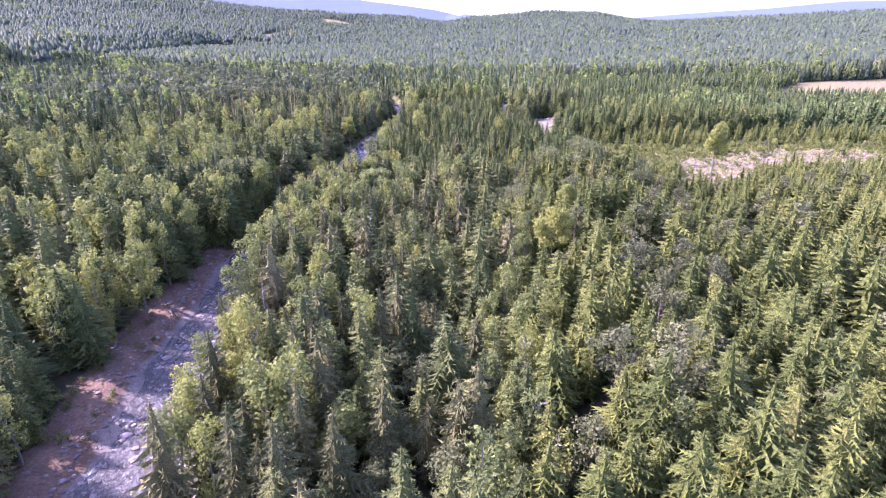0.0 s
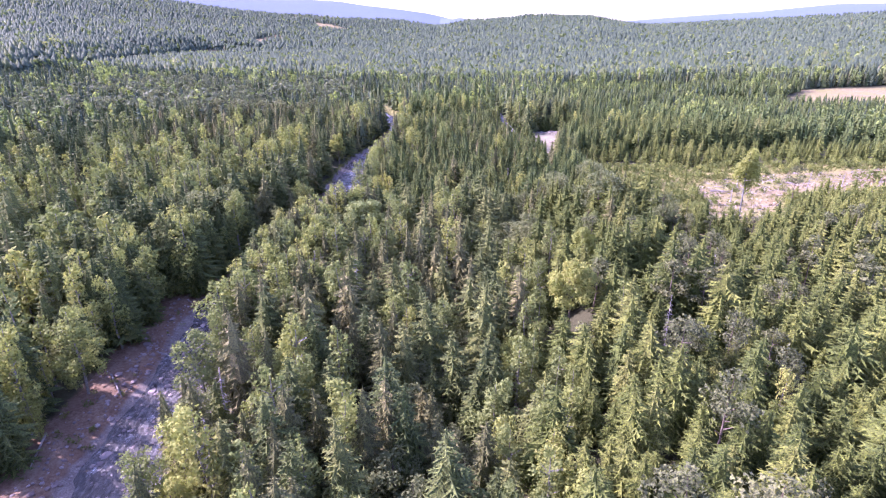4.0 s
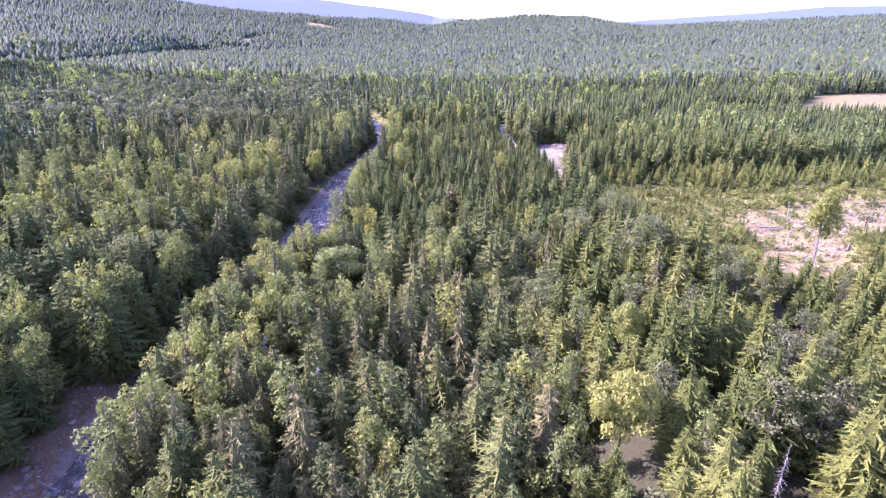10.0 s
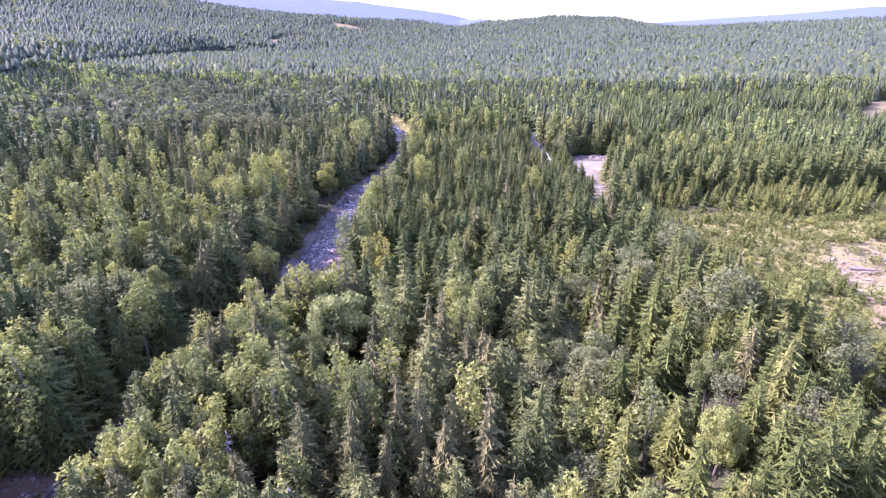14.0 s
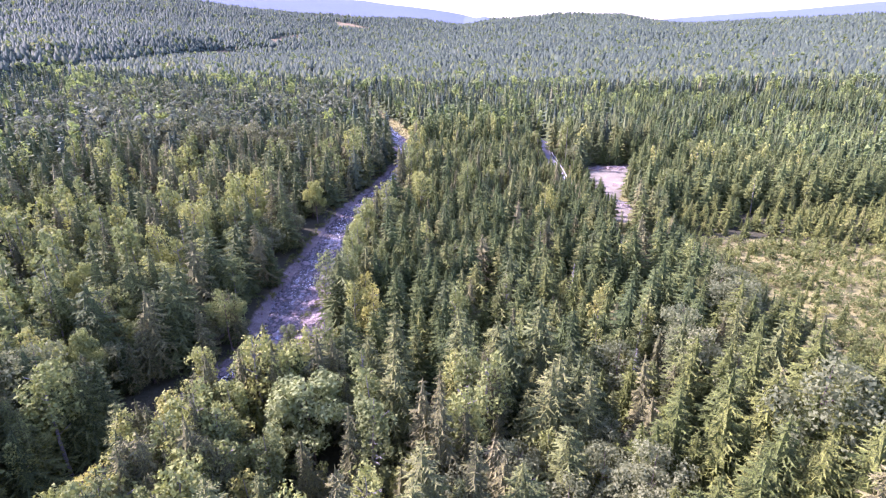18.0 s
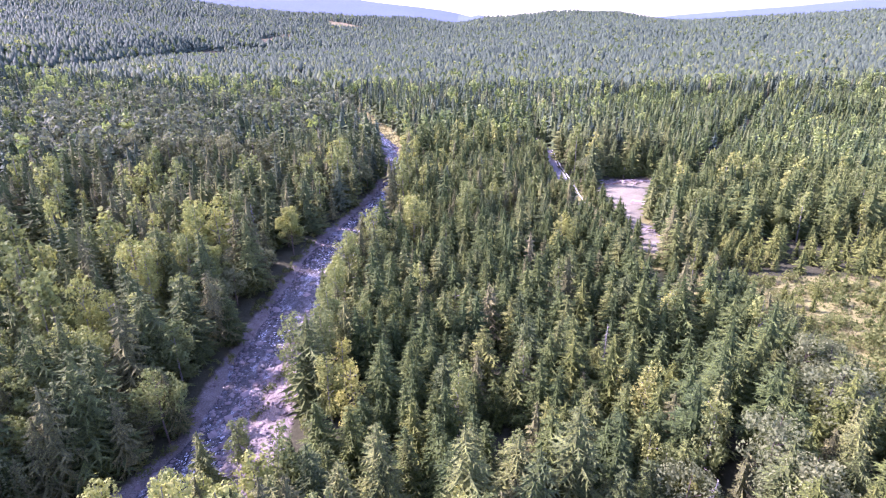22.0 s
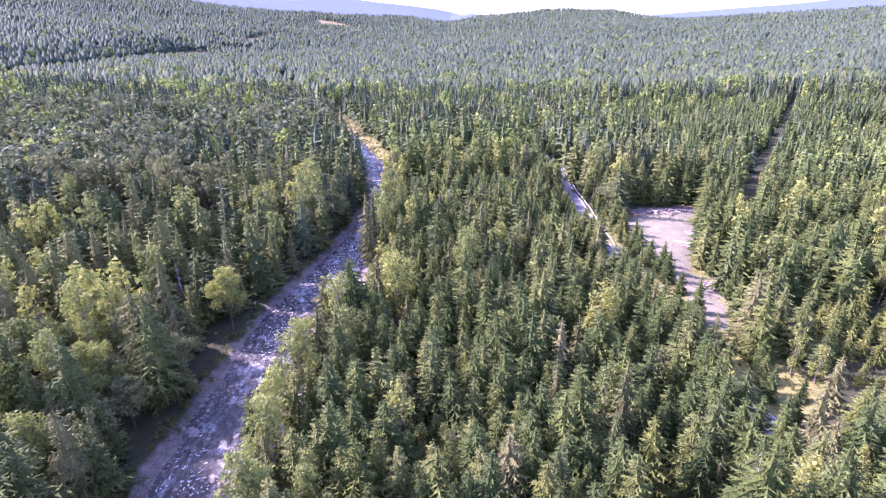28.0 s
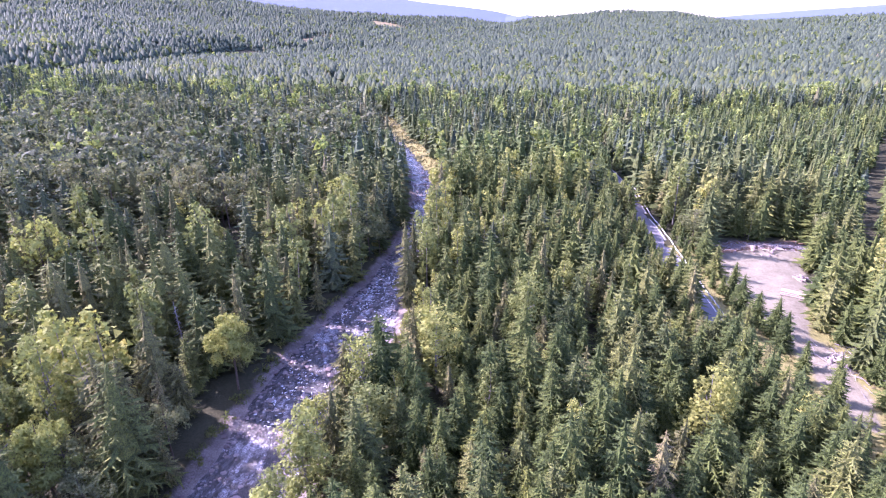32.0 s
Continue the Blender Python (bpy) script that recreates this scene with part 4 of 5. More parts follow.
TX, TY, TL, TH, near_lod = np.r_[TX, wx], np.r_[TY, wy], np.r_[TL, wl], np.r_[TH, wh], np.r_[near_lod, np.full(len(wx), 2)]

# far wood: rings with wider spacing
fx, fy = [], []
d = 600.0
while d < 2750:
    s = max(4.0, d * 0.0050)
    az = np.radians(np.arange(-44, 44, math.degrees(s / d))) if d > 700 else np.radians(np.arange(-42, 42, math.degrees(s / d)))
    az = az + rng.uniform(-0.5, 0.5, len(az)) * s / d
    dd = d + rng.uniform(-0.5, 0.5, len(az)) * s
    fx.append(dd * np.sin(az))
    fy.append(20 + dd * np.cos(az))
    d += s
FX, FY = np.concatenate(fx), np.concatenate(fy)
sel = (FY > 618) & keep(FX, FY, rng)
FX, FY = FX[sel], FY[sel]
FL, FH = zone(FX, FY, rng)
# most far conifers get the needles with painted haze
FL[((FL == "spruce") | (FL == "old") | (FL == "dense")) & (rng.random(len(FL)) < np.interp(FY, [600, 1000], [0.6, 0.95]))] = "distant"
TX, TY, TL, TH, near_lod = np.r_[TX, FX], np.r_[TY, FY], np.r_[TL, FL], np.r_[TH, 12.0 + 0.75 * (FH - 12)], np.r_[near_lod, np.full(len(FX), 3)]
close = np.where((TY < 360) & (np.abs(TX) < 130))[0]
near_mark = np.min(np.hypot(TX[close, None] - mx, TY[close, None] - my), 1)
TH[close] *= np.where(near_mark < 4.5, 0.65 + 0.07 * near_mark, 1.0)
TH[close] *= np.where(np.hypot(TX[close] + 21.5, TY[close] - 158.5) < 7.5, 0.62, 1.0)
TZ = land(TX, TY)
TINT = (0.5 + 0.5 * np.sin(TX * 0.05) * np.sin(TY * 0.043)) * 0.35 + rng.random(len(TX)) * 0.6

# ---------------------------------------------------------------- single trees, as things


def tree_thing(name, look_, seed, h, girth, label, group=""):
    """A tree with trunk and crown, built at the origin."""
    tpl, leaf, bark = LOOK[look_]
    root = tagged(new(name), label, "tree", group)
    s = np.array([h * girth, h * girth, h])
    wv, wf = WOOD[tpl][seed % 3]
    part("trunk", flat_mesh("trunk", wv * np.array([h, h, h]), wf, [bark]), root)
    cv, cf = TEMPLATE[tpl, 0, seed % NV]
    part("crown", flat_mesh("crown", cv * s, cf, [LEAF[leaf][0]], tip_tone=tip_tones(cv)), root)
    return root


NAMES = {
    "spruce": ("spruce_tree", "green spruce with drooping branch whorls in the forest"), "young": ("young_spruce", "yellow-green young spruce on the terrace"),
    "dense": ("plantation_spruce", "dark green spruce in a dense stand"), "old": ("old_spruce", "tall greyish old spruce with thin hanging branches"),
    "birch": ("birch_tree", "light green birch with pale trunk"), "willow": ("willow_tree", "grey-green willow with rounded crown"),
    "aspen": ("aspen_tree", "bushy bright green broadleaf tree"), "pine": ("pine_tree", "grey-green pine with open crown"), "amber": ("birch_tree", "yellowing slender birch by the river"), "broad": ("aspen_tree", "large rounded pale green broadleaf tree"), "dome": ("rowan_tree", "pale green domed broadleaf tree among darker birches"), "tall": ("birch_tree", "tall light green birch on the river bank"), "lone": ("birch_tree", "lone birch with bare trunk standing in the clearing"),
    "distant": ("distant_spruce", "distant spruce with haze put into its needle colour"),
}
for look_, x, y, h, gi in MARKS:
    nm, lb = NAMES[look_]
    ob = tree_thing(nm, look_, int(abs(x) + y) % NV, h, gi, lb)
    ob.matrix_basis = pose(x, y, ground_z(x, y) - 0.1, 0, 0, 40 * (x % 7))

single = np.zeros(len(TX), bool)
for look_ in ("spruce", "young", "dense", "old", "birch", "willow", "pine", "aspen"):
    nm, lb = NAMES[look_]
    idx = np.where((TL == look_) & (near_lod == 0))[0]
    # the stretch along the line flown
    idx = idx[np.argsort(np.abs(TX[idx]))][:300]
    if not len(idx):
        continue
    kinds = [tree_thing(nm, look_, s, 13.0, 1.0, lb, nm + "s of the wood") for s in range(NV)]
    for n, i in enumerate(idx):
        k = kinds[n % NV] if n < NV else copy_thing(kinds[n % NV], Matrix())
        sc = TH[i] / 13.0
        wide = sc * (rng.uniform(0.98, 1.38) if LOOK[look_][0] in ("spruce", "old") else rng.uniform(0.86, 1.18))
        k.matrix_basis = Matrix.LocRotScale((TX[i], TY[i], TZ[i] - 0.1), Euler((rng.uniform(-0.04, 0.04), rng.uniform(-0.04, 0.04), rng.uniform(0, 6.28))), (wide, wide, sc))
    for k in kinds[len(idx):]:
        for o in (*k.children, k):
            bpy.data.objects.remove(o)
    single[idx] = True


# ---------------------------------------------------------------- the rest of the wood, joined


def plant(name, look_, lod, idx, label):
    tpl, leaf, bark = LOOK[look_]
    vs, fs, mi, tn, sh, n = [], [], [], [], [], 0
    var = rng.integers(0, NV, len(idx))
    for s in range(NV):
        k = idx[var == s]
        if not len(k):
            continue
        v, f = TEMPLATE[tpl, lod, s]
        m = np.ones(len(f), int)
        if lod <= 1:
            wv, wf = WOOD[tpl][s % 3] if lod == 0 else stem([(0, 0, -0.02), (0, 0, 0.9)], [0.013, 0.003], 4)
            v, f, m = np.r_[v, wv], np.r_[f, wf + len(v)], np.r_[m, np.zeros(len(wf), int)]
        a = rng.uniform(0, 6.283, len(k))
        h, wd = TH[k], TH[k] * (rng.uniform(1.0, 1.42, len(k)) if tpl in ("spruce", "old") else rng.uniform(0.84, 1.18, len(k)))
        ca, sa = np.cos(a)[:, None], np.sin(a)[:, None]
        lean = rng.normal(0, 0.025, (2, len(k), 1))
        px = (v[None, :, 0] * ca - v[None, :, 1] * sa) * wd[:, None] + TX[k][:, None] + lean[0] * v[None, :, 2] * h[:, None]
        py = (v[None, :, 0] * sa + v[None, :, 1] * ca) * wd[:, None] + TY[k][:, None] + lean[1] * v[None, :, 2] * h[:, None]
        pz = v[None, :, 2] * h[:, None] + TZ[k][:, None] - 0.1
        vs.append(np.stack([px, py, pz], -1).reshape(-1, 3))
        fs.append((f[None] + (np.arange(len(k)) * len(v))[:, None, None]).reshape(-1, 3) + n)
        mi.append(np.tile(m, len(k)))
        tn.append(np.repeat(TINT[k], len(v)))
        sh.append(np.tile(tip_tones(v) if lod < 3 else np.full(len(v), 0.35), len(k)))
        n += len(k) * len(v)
    # from level 2 on, the leaves with haze in their colour
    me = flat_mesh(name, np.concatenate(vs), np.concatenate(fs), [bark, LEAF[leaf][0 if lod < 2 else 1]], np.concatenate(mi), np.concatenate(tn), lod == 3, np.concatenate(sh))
    return tagged(new(name, me), label, "forest", kind="stuff")


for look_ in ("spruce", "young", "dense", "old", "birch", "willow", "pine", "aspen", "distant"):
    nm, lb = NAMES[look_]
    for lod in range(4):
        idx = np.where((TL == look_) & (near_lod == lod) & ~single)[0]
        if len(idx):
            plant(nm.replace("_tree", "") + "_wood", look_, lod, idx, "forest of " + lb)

# ---------------------------------------------------------------- scrub, stones, timber and other small things
def lumpy(seed, sub=1, flat=0.7):
    """An uneven stone."""
    g = np.random.default_rng(seed)
    bm = bmesh.new()
    bmesh.ops.create_icosphere(bm, subdivisions=sub, radius=1.0)
    for v in bm.verts:
        v.co *= g.uniform(0.75, 1.2)
        v.co.z *= flat
    v = np.array([v.co for v in bm.verts])
    f = np.array([[q.index for q in p.verts] for p in bm.faces])
    bm.free()
    return v, f


def scattered(name, tpls, x, y, z, size, mats, label, cat, squash=None):
    """Many small pieces joined into one."""
    vs, fs, tn, n = [], [], [], 0
    for i in range(len(x)):
        v, f = tpls[i % len(tpls)]
        a, s = rng.uniform(0, 6.283), size[i]
        sz = s if squash is None else s * squash[i]
        vs.append(np.c_[(v[:, 0] * math.cos(a) - v[:, 1] * math.sin(a)) * s + x[i], (v[:, 0] * math.sin(a) + v[:, 1] * math.cos(a)) * s + y[i], v[:, 2] * sz + z[i]])
        fs.append(f + n)
        tn.append(np.full(len(v), rng.random()))
        n += len(v)
    me = flat_mesh(name, np.concatenate(vs), np.concatenate(fs), mats, tint=np.concatenate(tn))
    return tagged(new(name, me), label, cat, kind="stuff")


def inside(poly, count, soft=0.5):
    """Random places inside an outline."""
    p = np.array(poly)
    x, y = rng.uniform(p[:, 0].min(), p[:, 0].max(), count * 3), rng.uniform(p[:, 1].min(), p[:, 1].max(), count * 3)
    m = in_poly(x, y, poly) > soft
    return x[m][:count], y[m][:count]


# river stones and gravel along both banks
STONES = [lumpy(s, 1) for s in range(5)]
sy = np.r_[rng.uniform(45, 420, 6500), rng.uniform(178, 226, 900)]
lx, rx = np.interp(sy, LEFT_Y, LEFT_X), np.interp(sy, RIGHT_Y, RIGHT_X)
u = rng.random(len(sy))
edge_off = np.abs(rng.normal(0, 1.6, len(sy)))
sx = np.where(u < 0.36, lx - 1.2 + edge_off * np.where(sy < 148, -2.2, 0.6) + rng.normal(0, 0.6, len(sy)), np.where(u < 0.66, rx + 1.0 - edge_off * 1.1, lx + (rx - lx) * rng.random(len(sy))))
sx[6500:] = rx[6500:] + rng.uniform(-1.5, 9, 900)
size = np.exp(rng.normal(-1.55, 0.45, len(sy)))
sz = np.maximum(land(sx, sy), water_z(sy) - 0.05)
scattered("river_stones", STONES, sx, sy, sz, size, [STONE], "grey-brown stones in and beside the river", "stones")

# larger boulders in the stream
BOULDER = [flat_mesh("boulder", *lumpy(20 + s, 2, 0.75), [STONE]) for s in range(4)]
for n in range(90):
    y = rng.uniform(50, 330)
    x = rng.uniform(np.interp(y, LEFT_Y, LEFT_X) + 0.3, np.interp(y, RIGHT_Y, RIGHT_X) - 0.3)
    ob = tagged(new("boulder", BOULDER[n % 4]), "wet brown boulder in the river", "stone", "boulders in the river")
    s = rng.uniform(0.35, 0.85)
    ob.matrix_basis = Matrix.LocRotScale((x, y, float(water_z(y)) - 0.1), Euler((0, 0, rng.uniform(0, 6.28))), (s * 1.2, s, s * 0.8))

# foam where the stream breaks
FOAM = Mat("foam", 0.5)
FOAM.colour(FOAM.ramp(FOAM.noise(4, 5), [(0.35, (0.35, 0.34, 0.36)), (0.6, (0.85, 0.85, 0.87))]))


def ripple(seed):
    g = np.random.default_rng(seed)
    k = 9
    a = 6.283 * np.arange(k) / k
    r = g.uniform(0.5, 1.2, k)
    v = np.r_[np.c_[r * np.cos(a), r * np.sin(a) * 0.38, np.full(k, -0.06)], [[0, 0, 0.14]]]
    return v, np.array([(i, (i + 1) % k, k) for i in range(k)])


fy_ = rng.uniform(50, 460, 8000)
lx, rx = np.interp(fy_, LEFT_Y, LEFT_X), np.interp(fy_, RIGHT_Y, RIGHT_X)
fx_ = lx + (rx - lx) * rng.uniform(0.06, 0.94, len(fy_))
riffle = np.sin(fy_ * 0.16 + fx_ * 0.07) + 0.8 * np.sin(fy_ * 0.043 + 1) + rng.normal(0, 0.5, len(fy_))
m = riffle > np.where(fy_ < 160, 1.5, 0.25)
scattered("river_foam", [ripple(s) for s in range(6)], fx_[m], fy_[m], water_z(fy_[m]) + 0.10, rng.uniform(0.10, 0.40, m.sum()), [FOAM.m], "white broken water of the riffles", "foam")

# scrub in the clearing, on the banks and beside the road
bush_tpl = [flat_mesh("leaves", TEMPLATE["bush", 0, s][0], TEMPLATE["bush", 0, s][1], [SCRUB]) for s in range(NV)]
bx, by = inside(CLEARING, 2300)
m = (in_poly(bx, by, BARE) < 0.5) | (rng.random(len(bx)) < 0.14)
bx, by = bx[m], by[m]
yy = rng.uniform(50, 340, 420)
side = rng.random(420) < 0.5
xx = np.where(side, np.interp(yy, LEFT_Y, LEFT_X) - rng.uniform(1.5, np.where(yy < 148, 13, 3.5)), np.interp(yy, RIGHT_Y, RIGHT_X) + rng.uniform(1.6, 4.5, 420))
rx_, ry_ = rng.uniform(26, 66, 260), rng.uniform(232, 345, 260)
m = (in_poly(rx_, ry_, LOT) < 0.02) & (np.abs(rx_ - np.interp(ry_, ROAD_Y, ROAD_X)) > 3.4)
ux, uy = rng.uniform(46, 150, 700), rng.uniform(112, 185, 700)
u = in_poly(ux, uy, BARE) < 0.3
ax_, ay_ = np.r_[bx, xx, rx_[m], ux[u]], np.r_[by, yy, ry_[m], uy[u]]
asz = np.r_[np.exp(rng.normal(0.32, 0.42, len(bx))), rng.uniform(0.6, 1.7, len(xx)), rng.uniform(0.4, 1.1, int(m.sum())), rng.uniform(0.8, 1.8, int(u.sum()))]
for n in range(220):
    i = n * (len(ax_) // 220)
    root = tagged(new("bush"), "small green leafy bush on open ground", "bush", "bushes in the open")
    part("leaves", bush_tpl[n % NV], root)
    root.matrix_basis = Matrix.LocRotScale((ax_[i], ay_[i], ground_z(ax_[i], ay_[i]) - 0.1), Euler((0, 0, rng.uniform(0, 6.28))), (asz[i] * 1.2, asz[i] * 1.2, asz[i]))
keep_b = np.ones(len(ax_), bool)
keep_b[np.arange(220) * (len(ax_) // 220)] = False
ax_, ay_, asz = ax_[keep_b], ay_[keep_b], asz[keep_b]
scattered("scrub", [TEMPLATE["bush", 1, s] for s in range(NV)], ax_, ay_, land(ax_, ay_) - 0.1, asz, [SCRUB], "low green and straw-coloured scrub", "scrub")

# grass tufts on open ground
def tuft(seed):
    g = np.random.default_rng(seed)
    v, f = [], []
    for k in range(9):
        a, r = g.uniform(0, 6.28), g.uniform(0, 0.5)
        x, y, w = r * math.cos(a), r * math.sin(a), g.uniform(0.06, 0.14)
        v += [(x - w, y, 0), (x + w, y, 0), (x + g.normal(0, 0.2), y + g.normal(0, 0.2), g.uniform(0.5, 1.0))]
        f.append((3 * k, 3 * k + 1, 3 * k + 2))
    return np.array(v), np.array(f)


gx_, gy_ = inside(CLEARING, 3600)
hx, hy = rng.uniform(36, 68, 1500), rng.uniform(238, 332, 1500)
m = (in_poly(hx, hy, LOT) < 0.1) & (np.abs(hx - np.interp(hy, ROAD_Y, ROAD_X)) > 2.9)
by2 = rng.uniform(386, 556, 900)
bx2 = np.interp(by2, RIGHT_Y, RIGHT_X) + rng.uniform(0.5, 8, 900)
tx_, ty_ = np.r_[gx_, hx[m], bx2], np.r_[gy_, hy[m], by2]
STRAW = foliage("dry_grass", [(0.0, (0.16, 0.165, 0.055)), (0.5, (0.27, 0.245, 0.10)), (1.0, (0.38, 0.315, 0.20))], 0.8, 0.35)
scattered("grass", [tuft(s) for s in range(6)], tx_, ty_, land(tx_, ty_) - 0.03, rng.uniform(0.35, 0.9, len(tx_)), [STRAW], "tufts of dry and green grass", "grass")

# felling waste: sticks and stumps in the clearing and by the yard
def stick(seed):
    g = np.random.default_rng(seed)
    return limb((-0.5, 0, 0.02), (0.5, g.normal(0, 0.06), 0.05 + abs(g.normal(0, 0.06))), 0.035, 0.018)


kx, ky = inside(BARE, 800)
jx, jy = np.r_[kx, rng.uniform(51, 75, 620), rng.normal(57, 3, 260)], np.r_[ky, rng.normal(333.4, 1.5, 620), rng.normal(277, 3, 260)]
scattered("felling_waste", [stick(s) for s in range(8)], jx, jy, land(jx, jy) + 0.02, rng.uniform(0.6, 2.8, len(jx)), [TWIG], "pale sticks and branches left on the ground", "branches")
bm = bmesh.new()
bmesh.ops.create_cone(bm, cap_ends=True, segments=9, radius1=0.26, radius2=0.2, depth=0.45)
STUMP = bm_mesh("stump", bm, CUT)
sxs, sys_ = inside(BARE, 70)
for x, y in zip(sxs, sys_):
    ob = tagged(new("tree_stump", STUMP), "pale cut tree stump in the clearing", "stump", "stumps in the clearing")
    ob.matrix_basis = Matrix.LocRotScale((x, y, ground_z(x, y) + 0.18), Euler((0, 0, x)), (rng.uniform(0.7, 1.3),) * 3)


def log_mesh(length, r0, r1, mat, seed):
    g = np.random.default_rng(seed)
    bm = bmesh.new()
    bmesh.ops.create_cone(bm, cap_ends=True, segments=9, radius1=r0, radius2=r1, depth=length)
    bmesh.ops.rotate(bm, verts=bm.verts, matrix=Matrix.Rotation(radians(90), 3, "X"))
    for v in bm.verts:
        v.co += Vector((g.normal(0, 0.01), 0, g.normal(0, 0.01)))
    return bm_mesh("log", bm, mat)


# stack of peeled timber at the edge of the yard
stack = tagged(new("timber_stack"), "stack of pale peeled logs at the yard's edge", "timber stack")
stack.matrix_basis = pose(57.4, 303.2, ground_z(57.4, 303.2), 0, 0, 62)
LOGS = [log_mesh(4.4, 0.19, 0.15, CUT, s) for s in range(3)]
n = 0
for row, count in enumerate((6, 5, 4)):
    for k in range(count):
        ob = part("log", LOGS[n % 3], stack)
        ob.matrix_basis = pose((k - (count - 1) / 2) * 0.37, rng.uniform(-0.12, 0.12), 0.18 + row * 0.31, 0, 0, rng.uniform(-1.5, 1.5))
        n += 1
for y in (-1.4, 1.4):
    bm = bmesh.new()
    bmesh.ops.create_cube(bm, size=1.0)
    bmesh.ops.scale(bm, vec=(2.6, 0.16, 0.14), verts=bm.verts)
    part("bearer", bm_mesh("bearer", bm, CUT), stack).matrix_basis = pose(0, y, -0.02)

# heaps of rubble and roots by the track
for cx, cy, w, cnt, lab in ((55.5, 277.5, 4.2, 46, "pale heap of stones and roots by the gravel track"), (61, 329.5, 7.5, 50, "dark heap of felling waste behind the yard"), (64, 312, 2.8, 22, "heap of stones and earth at the yard's edge")):
    heap = tagged(new("rubble_heap"), lab, "heap", "heaps round the yard")
    heap.matrix_basis = pose(cx, cy, ground_z(cx, cy))
    for k in range(cnt):
        a, r = rng.uniform(0, 6.28), w * math.sqrt(rng.random())
        ob = part("stone" if k % 3 else "root", BOULDER[k % 4] if k % 3 else LOGS[k % 2], heap)
        s = rng.uniform(0.16, 0.5)
        x, y = r * math.cos(a), r * math.sin(a) * 0.55
        z = ground_z(cx + x, cy + y) - ground_z(cx, cy) + max(0, 0.9 * (1 - r / w))
        ob.matrix_basis = Matrix.LocRotScale((x, y, z), Euler((rng.uniform(-0.4, 0.4), rng.uniform(-0.4, 0.4), rng.uniform(0, 6.28))), (s, s, s) if k % 3 else (0.8, rng.uniform(0.25, 0.5), 0.8))

# guard rail along the road
steel = Mat("galvanised_steel", 0.45)
steel.colour(steel.ramp(steel.noise(3, 4), [(0.3, (0.52, 0.52, 0.52)), (0.7, (0.74, 0.74, 0.73))]))
steel.b.inputs["Metallic"].default_value = 0.35
rail = tagged(new("guard_rail"), "long white-grey steel guard rail beside the road", "guard rail")
prof = [(-0.02, 0.0), (0.05, 0.06), (0.05, 0.11), (-0.01, 0.155), (0.05, 0.20), (0.05, 0.25), (-0.02, 0.31)]
bm = bmesh.new()
bmesh.ops.create_cube(bm, size=1.0)
bmesh.ops.scale(bm, vec=(0.09, 0.12, 0.9), verts=bm.verts)
POST = bm_mesh("post", bm, steel.m)
ry = np.arange(271, 398, 4.0)
for a, b in zip(ry, ry[1:]):
    p = [(float(np.interp(q, ROAD_Y, ROAD_X)) + 3.0, q) for q in (a, b)]
    z = [ground_z(*q) for q in p]
    v, f = [], []
    for (x, y), zz in zip(p, z):
        for off in (0.0, 0.012):
            v += [(x - o - off, y, zz + 0.48 + h) for o, h in prof]
    k = len(prof)
    for s0, s1 in ((0, 2 * k), (k, 3 * k)):
        f += [(s0 + i, s0 + i + 1, s1 + i + 1, s1 + i) for i in range(k - 1)]
    part("rail", flat_mesh("rail", v, f, [steel.m], smooth=True), rail)
    part("post", POST, rail).matrix_basis = pose(p[0][0] + 0.08, p[0][1], z[0] + 0.38)

# dead standing trees
DEAD = [(flat_mesh("trunk", wood("dead", s)[0] * 15, wood("dead", s)[1], [TWIG]), flat_mesh("bare_crown", dead_crown(s)[0] * 15, dead_crown(s)[1], [TWIG])) for s in range(3)]
for n, (x, y, h) in enumerate(((-27, 127, 15), (-16.3, 116.5, 17.5), (5, 142, 12), (-22, 96, 14), (37, 96, 11), (54, 118, 9), (26, 172, 12), (22.8, 205.6, 13), (31, 214, 13), (-70, 226, 14), (-58, 268, 13), (-88, 250, 13), (46, 186, 10), (-31, 84, 15), (-28, 72, 16), (60, 74, 11), (-18, 140, 13))):
    root = tagged(new("dead_spruce"), "bare grey dead spruce among living trees", "tree", "dead spruces")
    part("trunk", DEAD[n % 3][0], root)
    tagged(part("bare_crown", DEAD[n % 3][1], root), kind="stuff")
    root.matrix_basis = Matrix.LocRotScale((x, y, ground_z(x, y) - 0.1), Euler((0, 0.03, n)), (h / 15,) * 3)
for n, (x, y, h) in enumerate(((110.8, 181, 8.5), (86, 176, 4.5), (98, 196, 6), (128, 190, 5))):
    pole_v, pole_f = stem([(0, 0, -0.1), (0.1, 0, h * 0.5), (0.25, 0.1, h)], [0.16, 0.12, 0.05], 7)
    tagged(new("bare_trunk", flat_mesh("bare_trunk", pole_v, pole_f, [TWIG])), "bare grey standing trunk in the clearing", "dead tree", "bare trunks in the clearing").matrix_basis = pose(x, y, ground_z(x, y), 0, 4 * (-1) ** n, 50 * n)

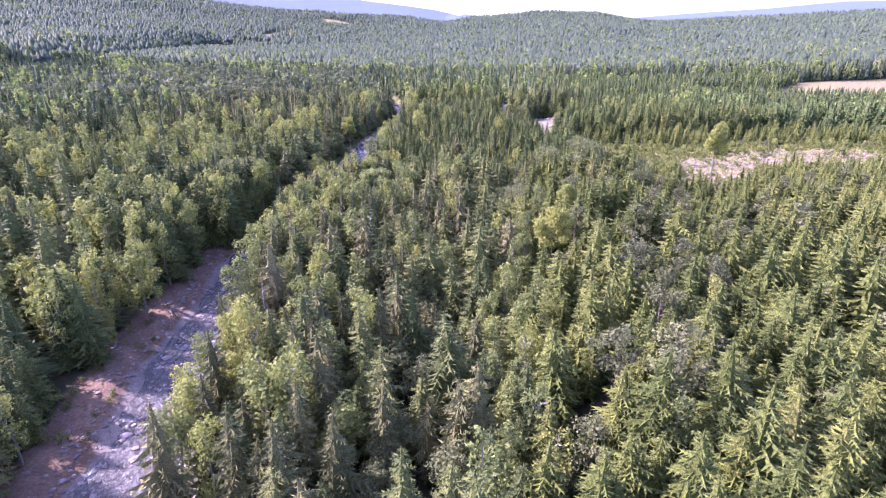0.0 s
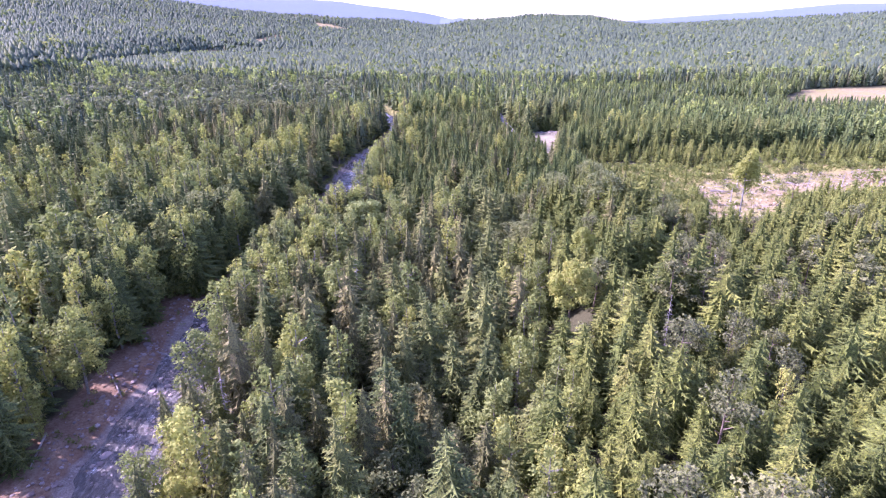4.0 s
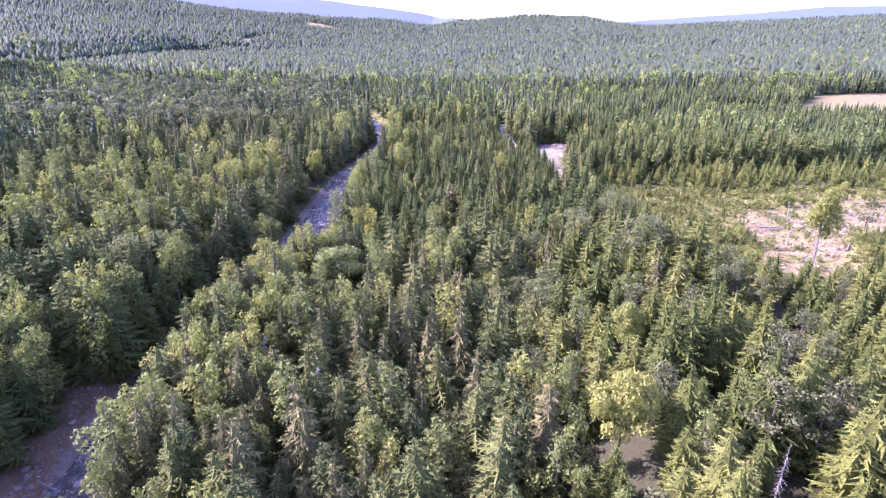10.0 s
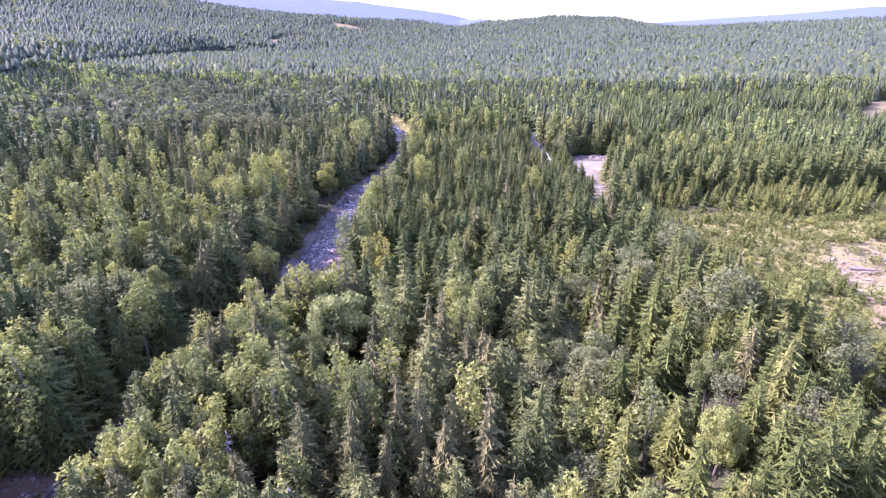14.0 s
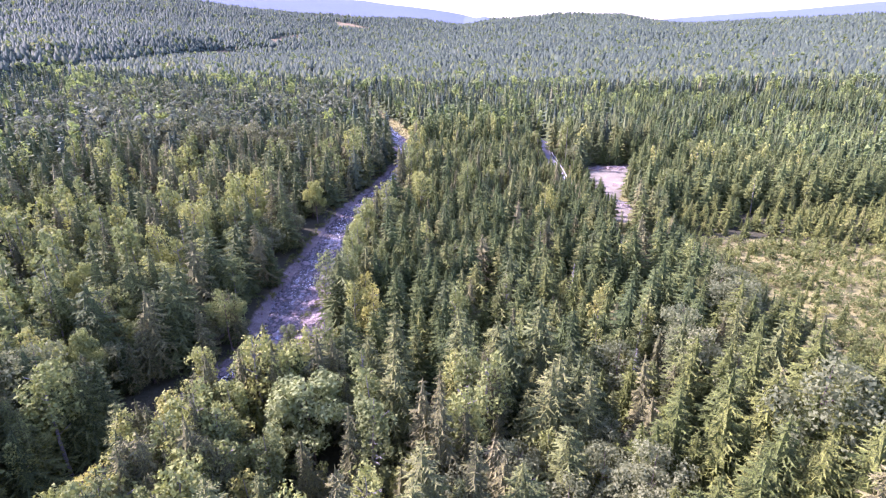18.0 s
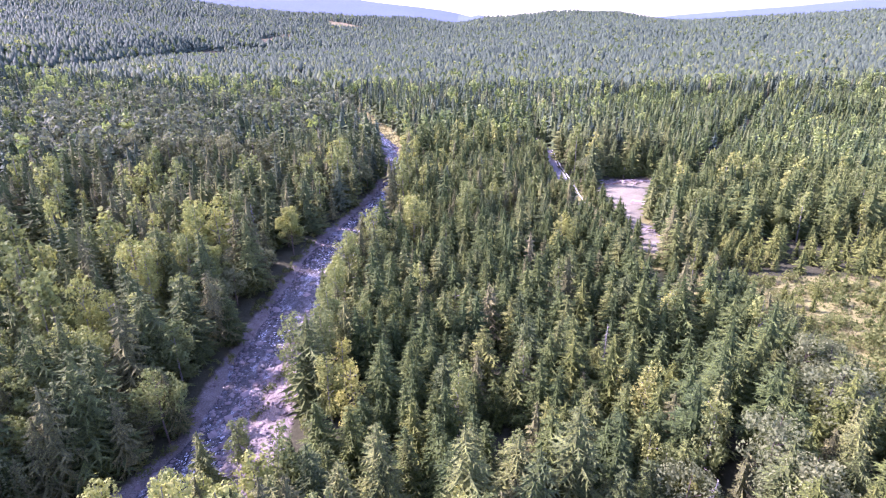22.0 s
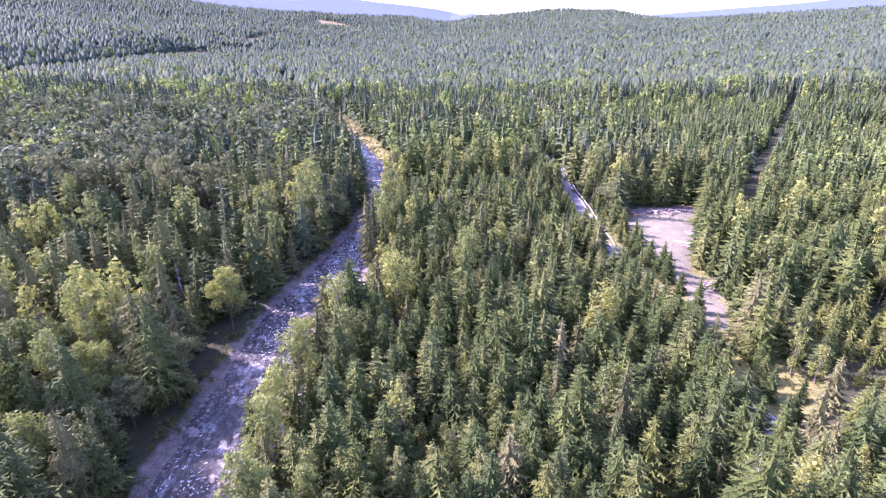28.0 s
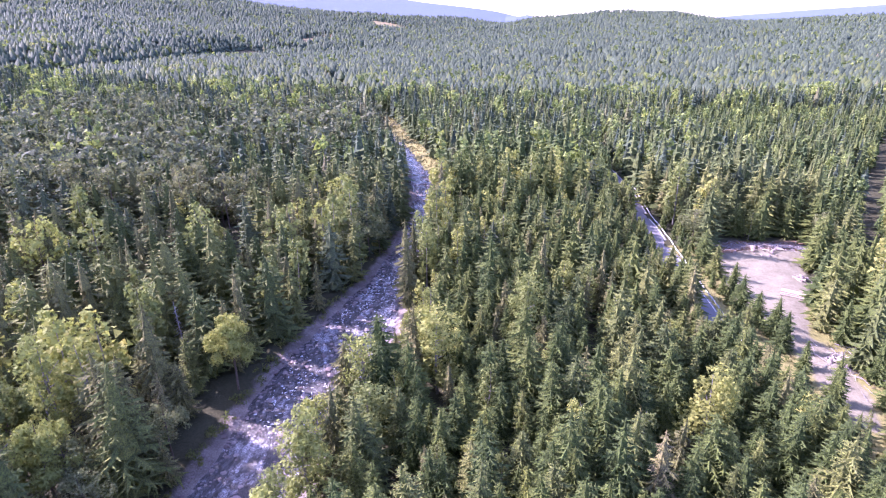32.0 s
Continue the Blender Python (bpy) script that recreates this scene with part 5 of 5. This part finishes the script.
# fallen trunks on the red bank and in the clearing
for n, (x, y, L, a) in enumerate(((-57, 100, 9, 40), (-55, 112, 7, 65), (-60, 84, 8, 20), (-53, 122, 6, 120), (90, 190, 7, 80), (118, 200, 8, 15), (98, 172, 6, 140), (-30, 203, 7, 160))):
    me = log_mesh(L, 0.2, 0.09, TWIG, 40 + n)
    me.name = "fallen_trunk"
    tagged(new("fallen_trunk", me), "fallen grey trunk lying on the ground", "log", "fallen trunks").matrix_basis = pose(x, y, ground_z(x, y) + 0.22, 0, 0, a)

# farmhouse with red walls far up the valley
house = tagged(new("farmhouse"), "red wooden farmhouse far up the valley", "house")
house.matrix_basis = pose(-446, 1610, ground_z(-446, 1610), 0, 0, 20)
red = Mat("red_paint", 0.8)
red.colour(red.ramp(red.noise(0.8, 4), [(0.3, (0.30, 0.07, 0.05)), (0.7, (0.42, 0.11, 0.08))]))
roof = Mat("roof_tiles", 0.8)
roof.colour(roof.ramp(roof.noise(1.2, 4), [(0.3, (0.25, 0.10, 0.07)), (0.7, (0.40, 0.19, 0.14))]))
hv = [(-9, -5, -1), (9, -5, -1), (9, 5, -1), (-9, 5, -1), (-9, -5, 6), (9, -5, 6), (9, 5, 6), (-9, 5, 6), (-9, 0, 9.5), (9, 0, 9.5)]
wall_me = bpy.data.meshes.new("wall")
wall_me.from_pydata(hv, [], [(0, 1, 5, 4), (2, 3, 7, 6), (1, 2, 6, 9, 5), (3, 0, 4, 8, 7)])
wall_me.materials.append(red.m)
part("wall", wall_me, house)
for s in (-1, 1):
    rv = [(-9.8, s * 5.8, 5.55), (9.8, s * 5.8, 5.55), (9.8, 0, 9.62), (-9.8, 0, 9.62), (-9.8, s * 5.8, 5.8), (9.8, s * 5.8, 5.8), (9.8, 0, 9.9), (-9.8, 0, 9.9)]
    part("roof", flat_mesh("roof", rv, [(0, 1, 2, 3), (4, 5, 6, 7), (0, 1, 5, 4), (1, 2, 6, 5), (0, 3, 7, 4)], [roof.m]), house)
for x in (-6, -2, 2, 6):
    bm = bmesh.new()
    bmesh.ops.create_cube(bm, size=1.0)
    bmesh.ops.scale(bm, vec=(1.3, 0.12, 1.6), verts=bm.verts)
    part("window", bm_mesh("window", bm, WHITE), house).matrix_basis = pose(x, -5.02, 3.2)
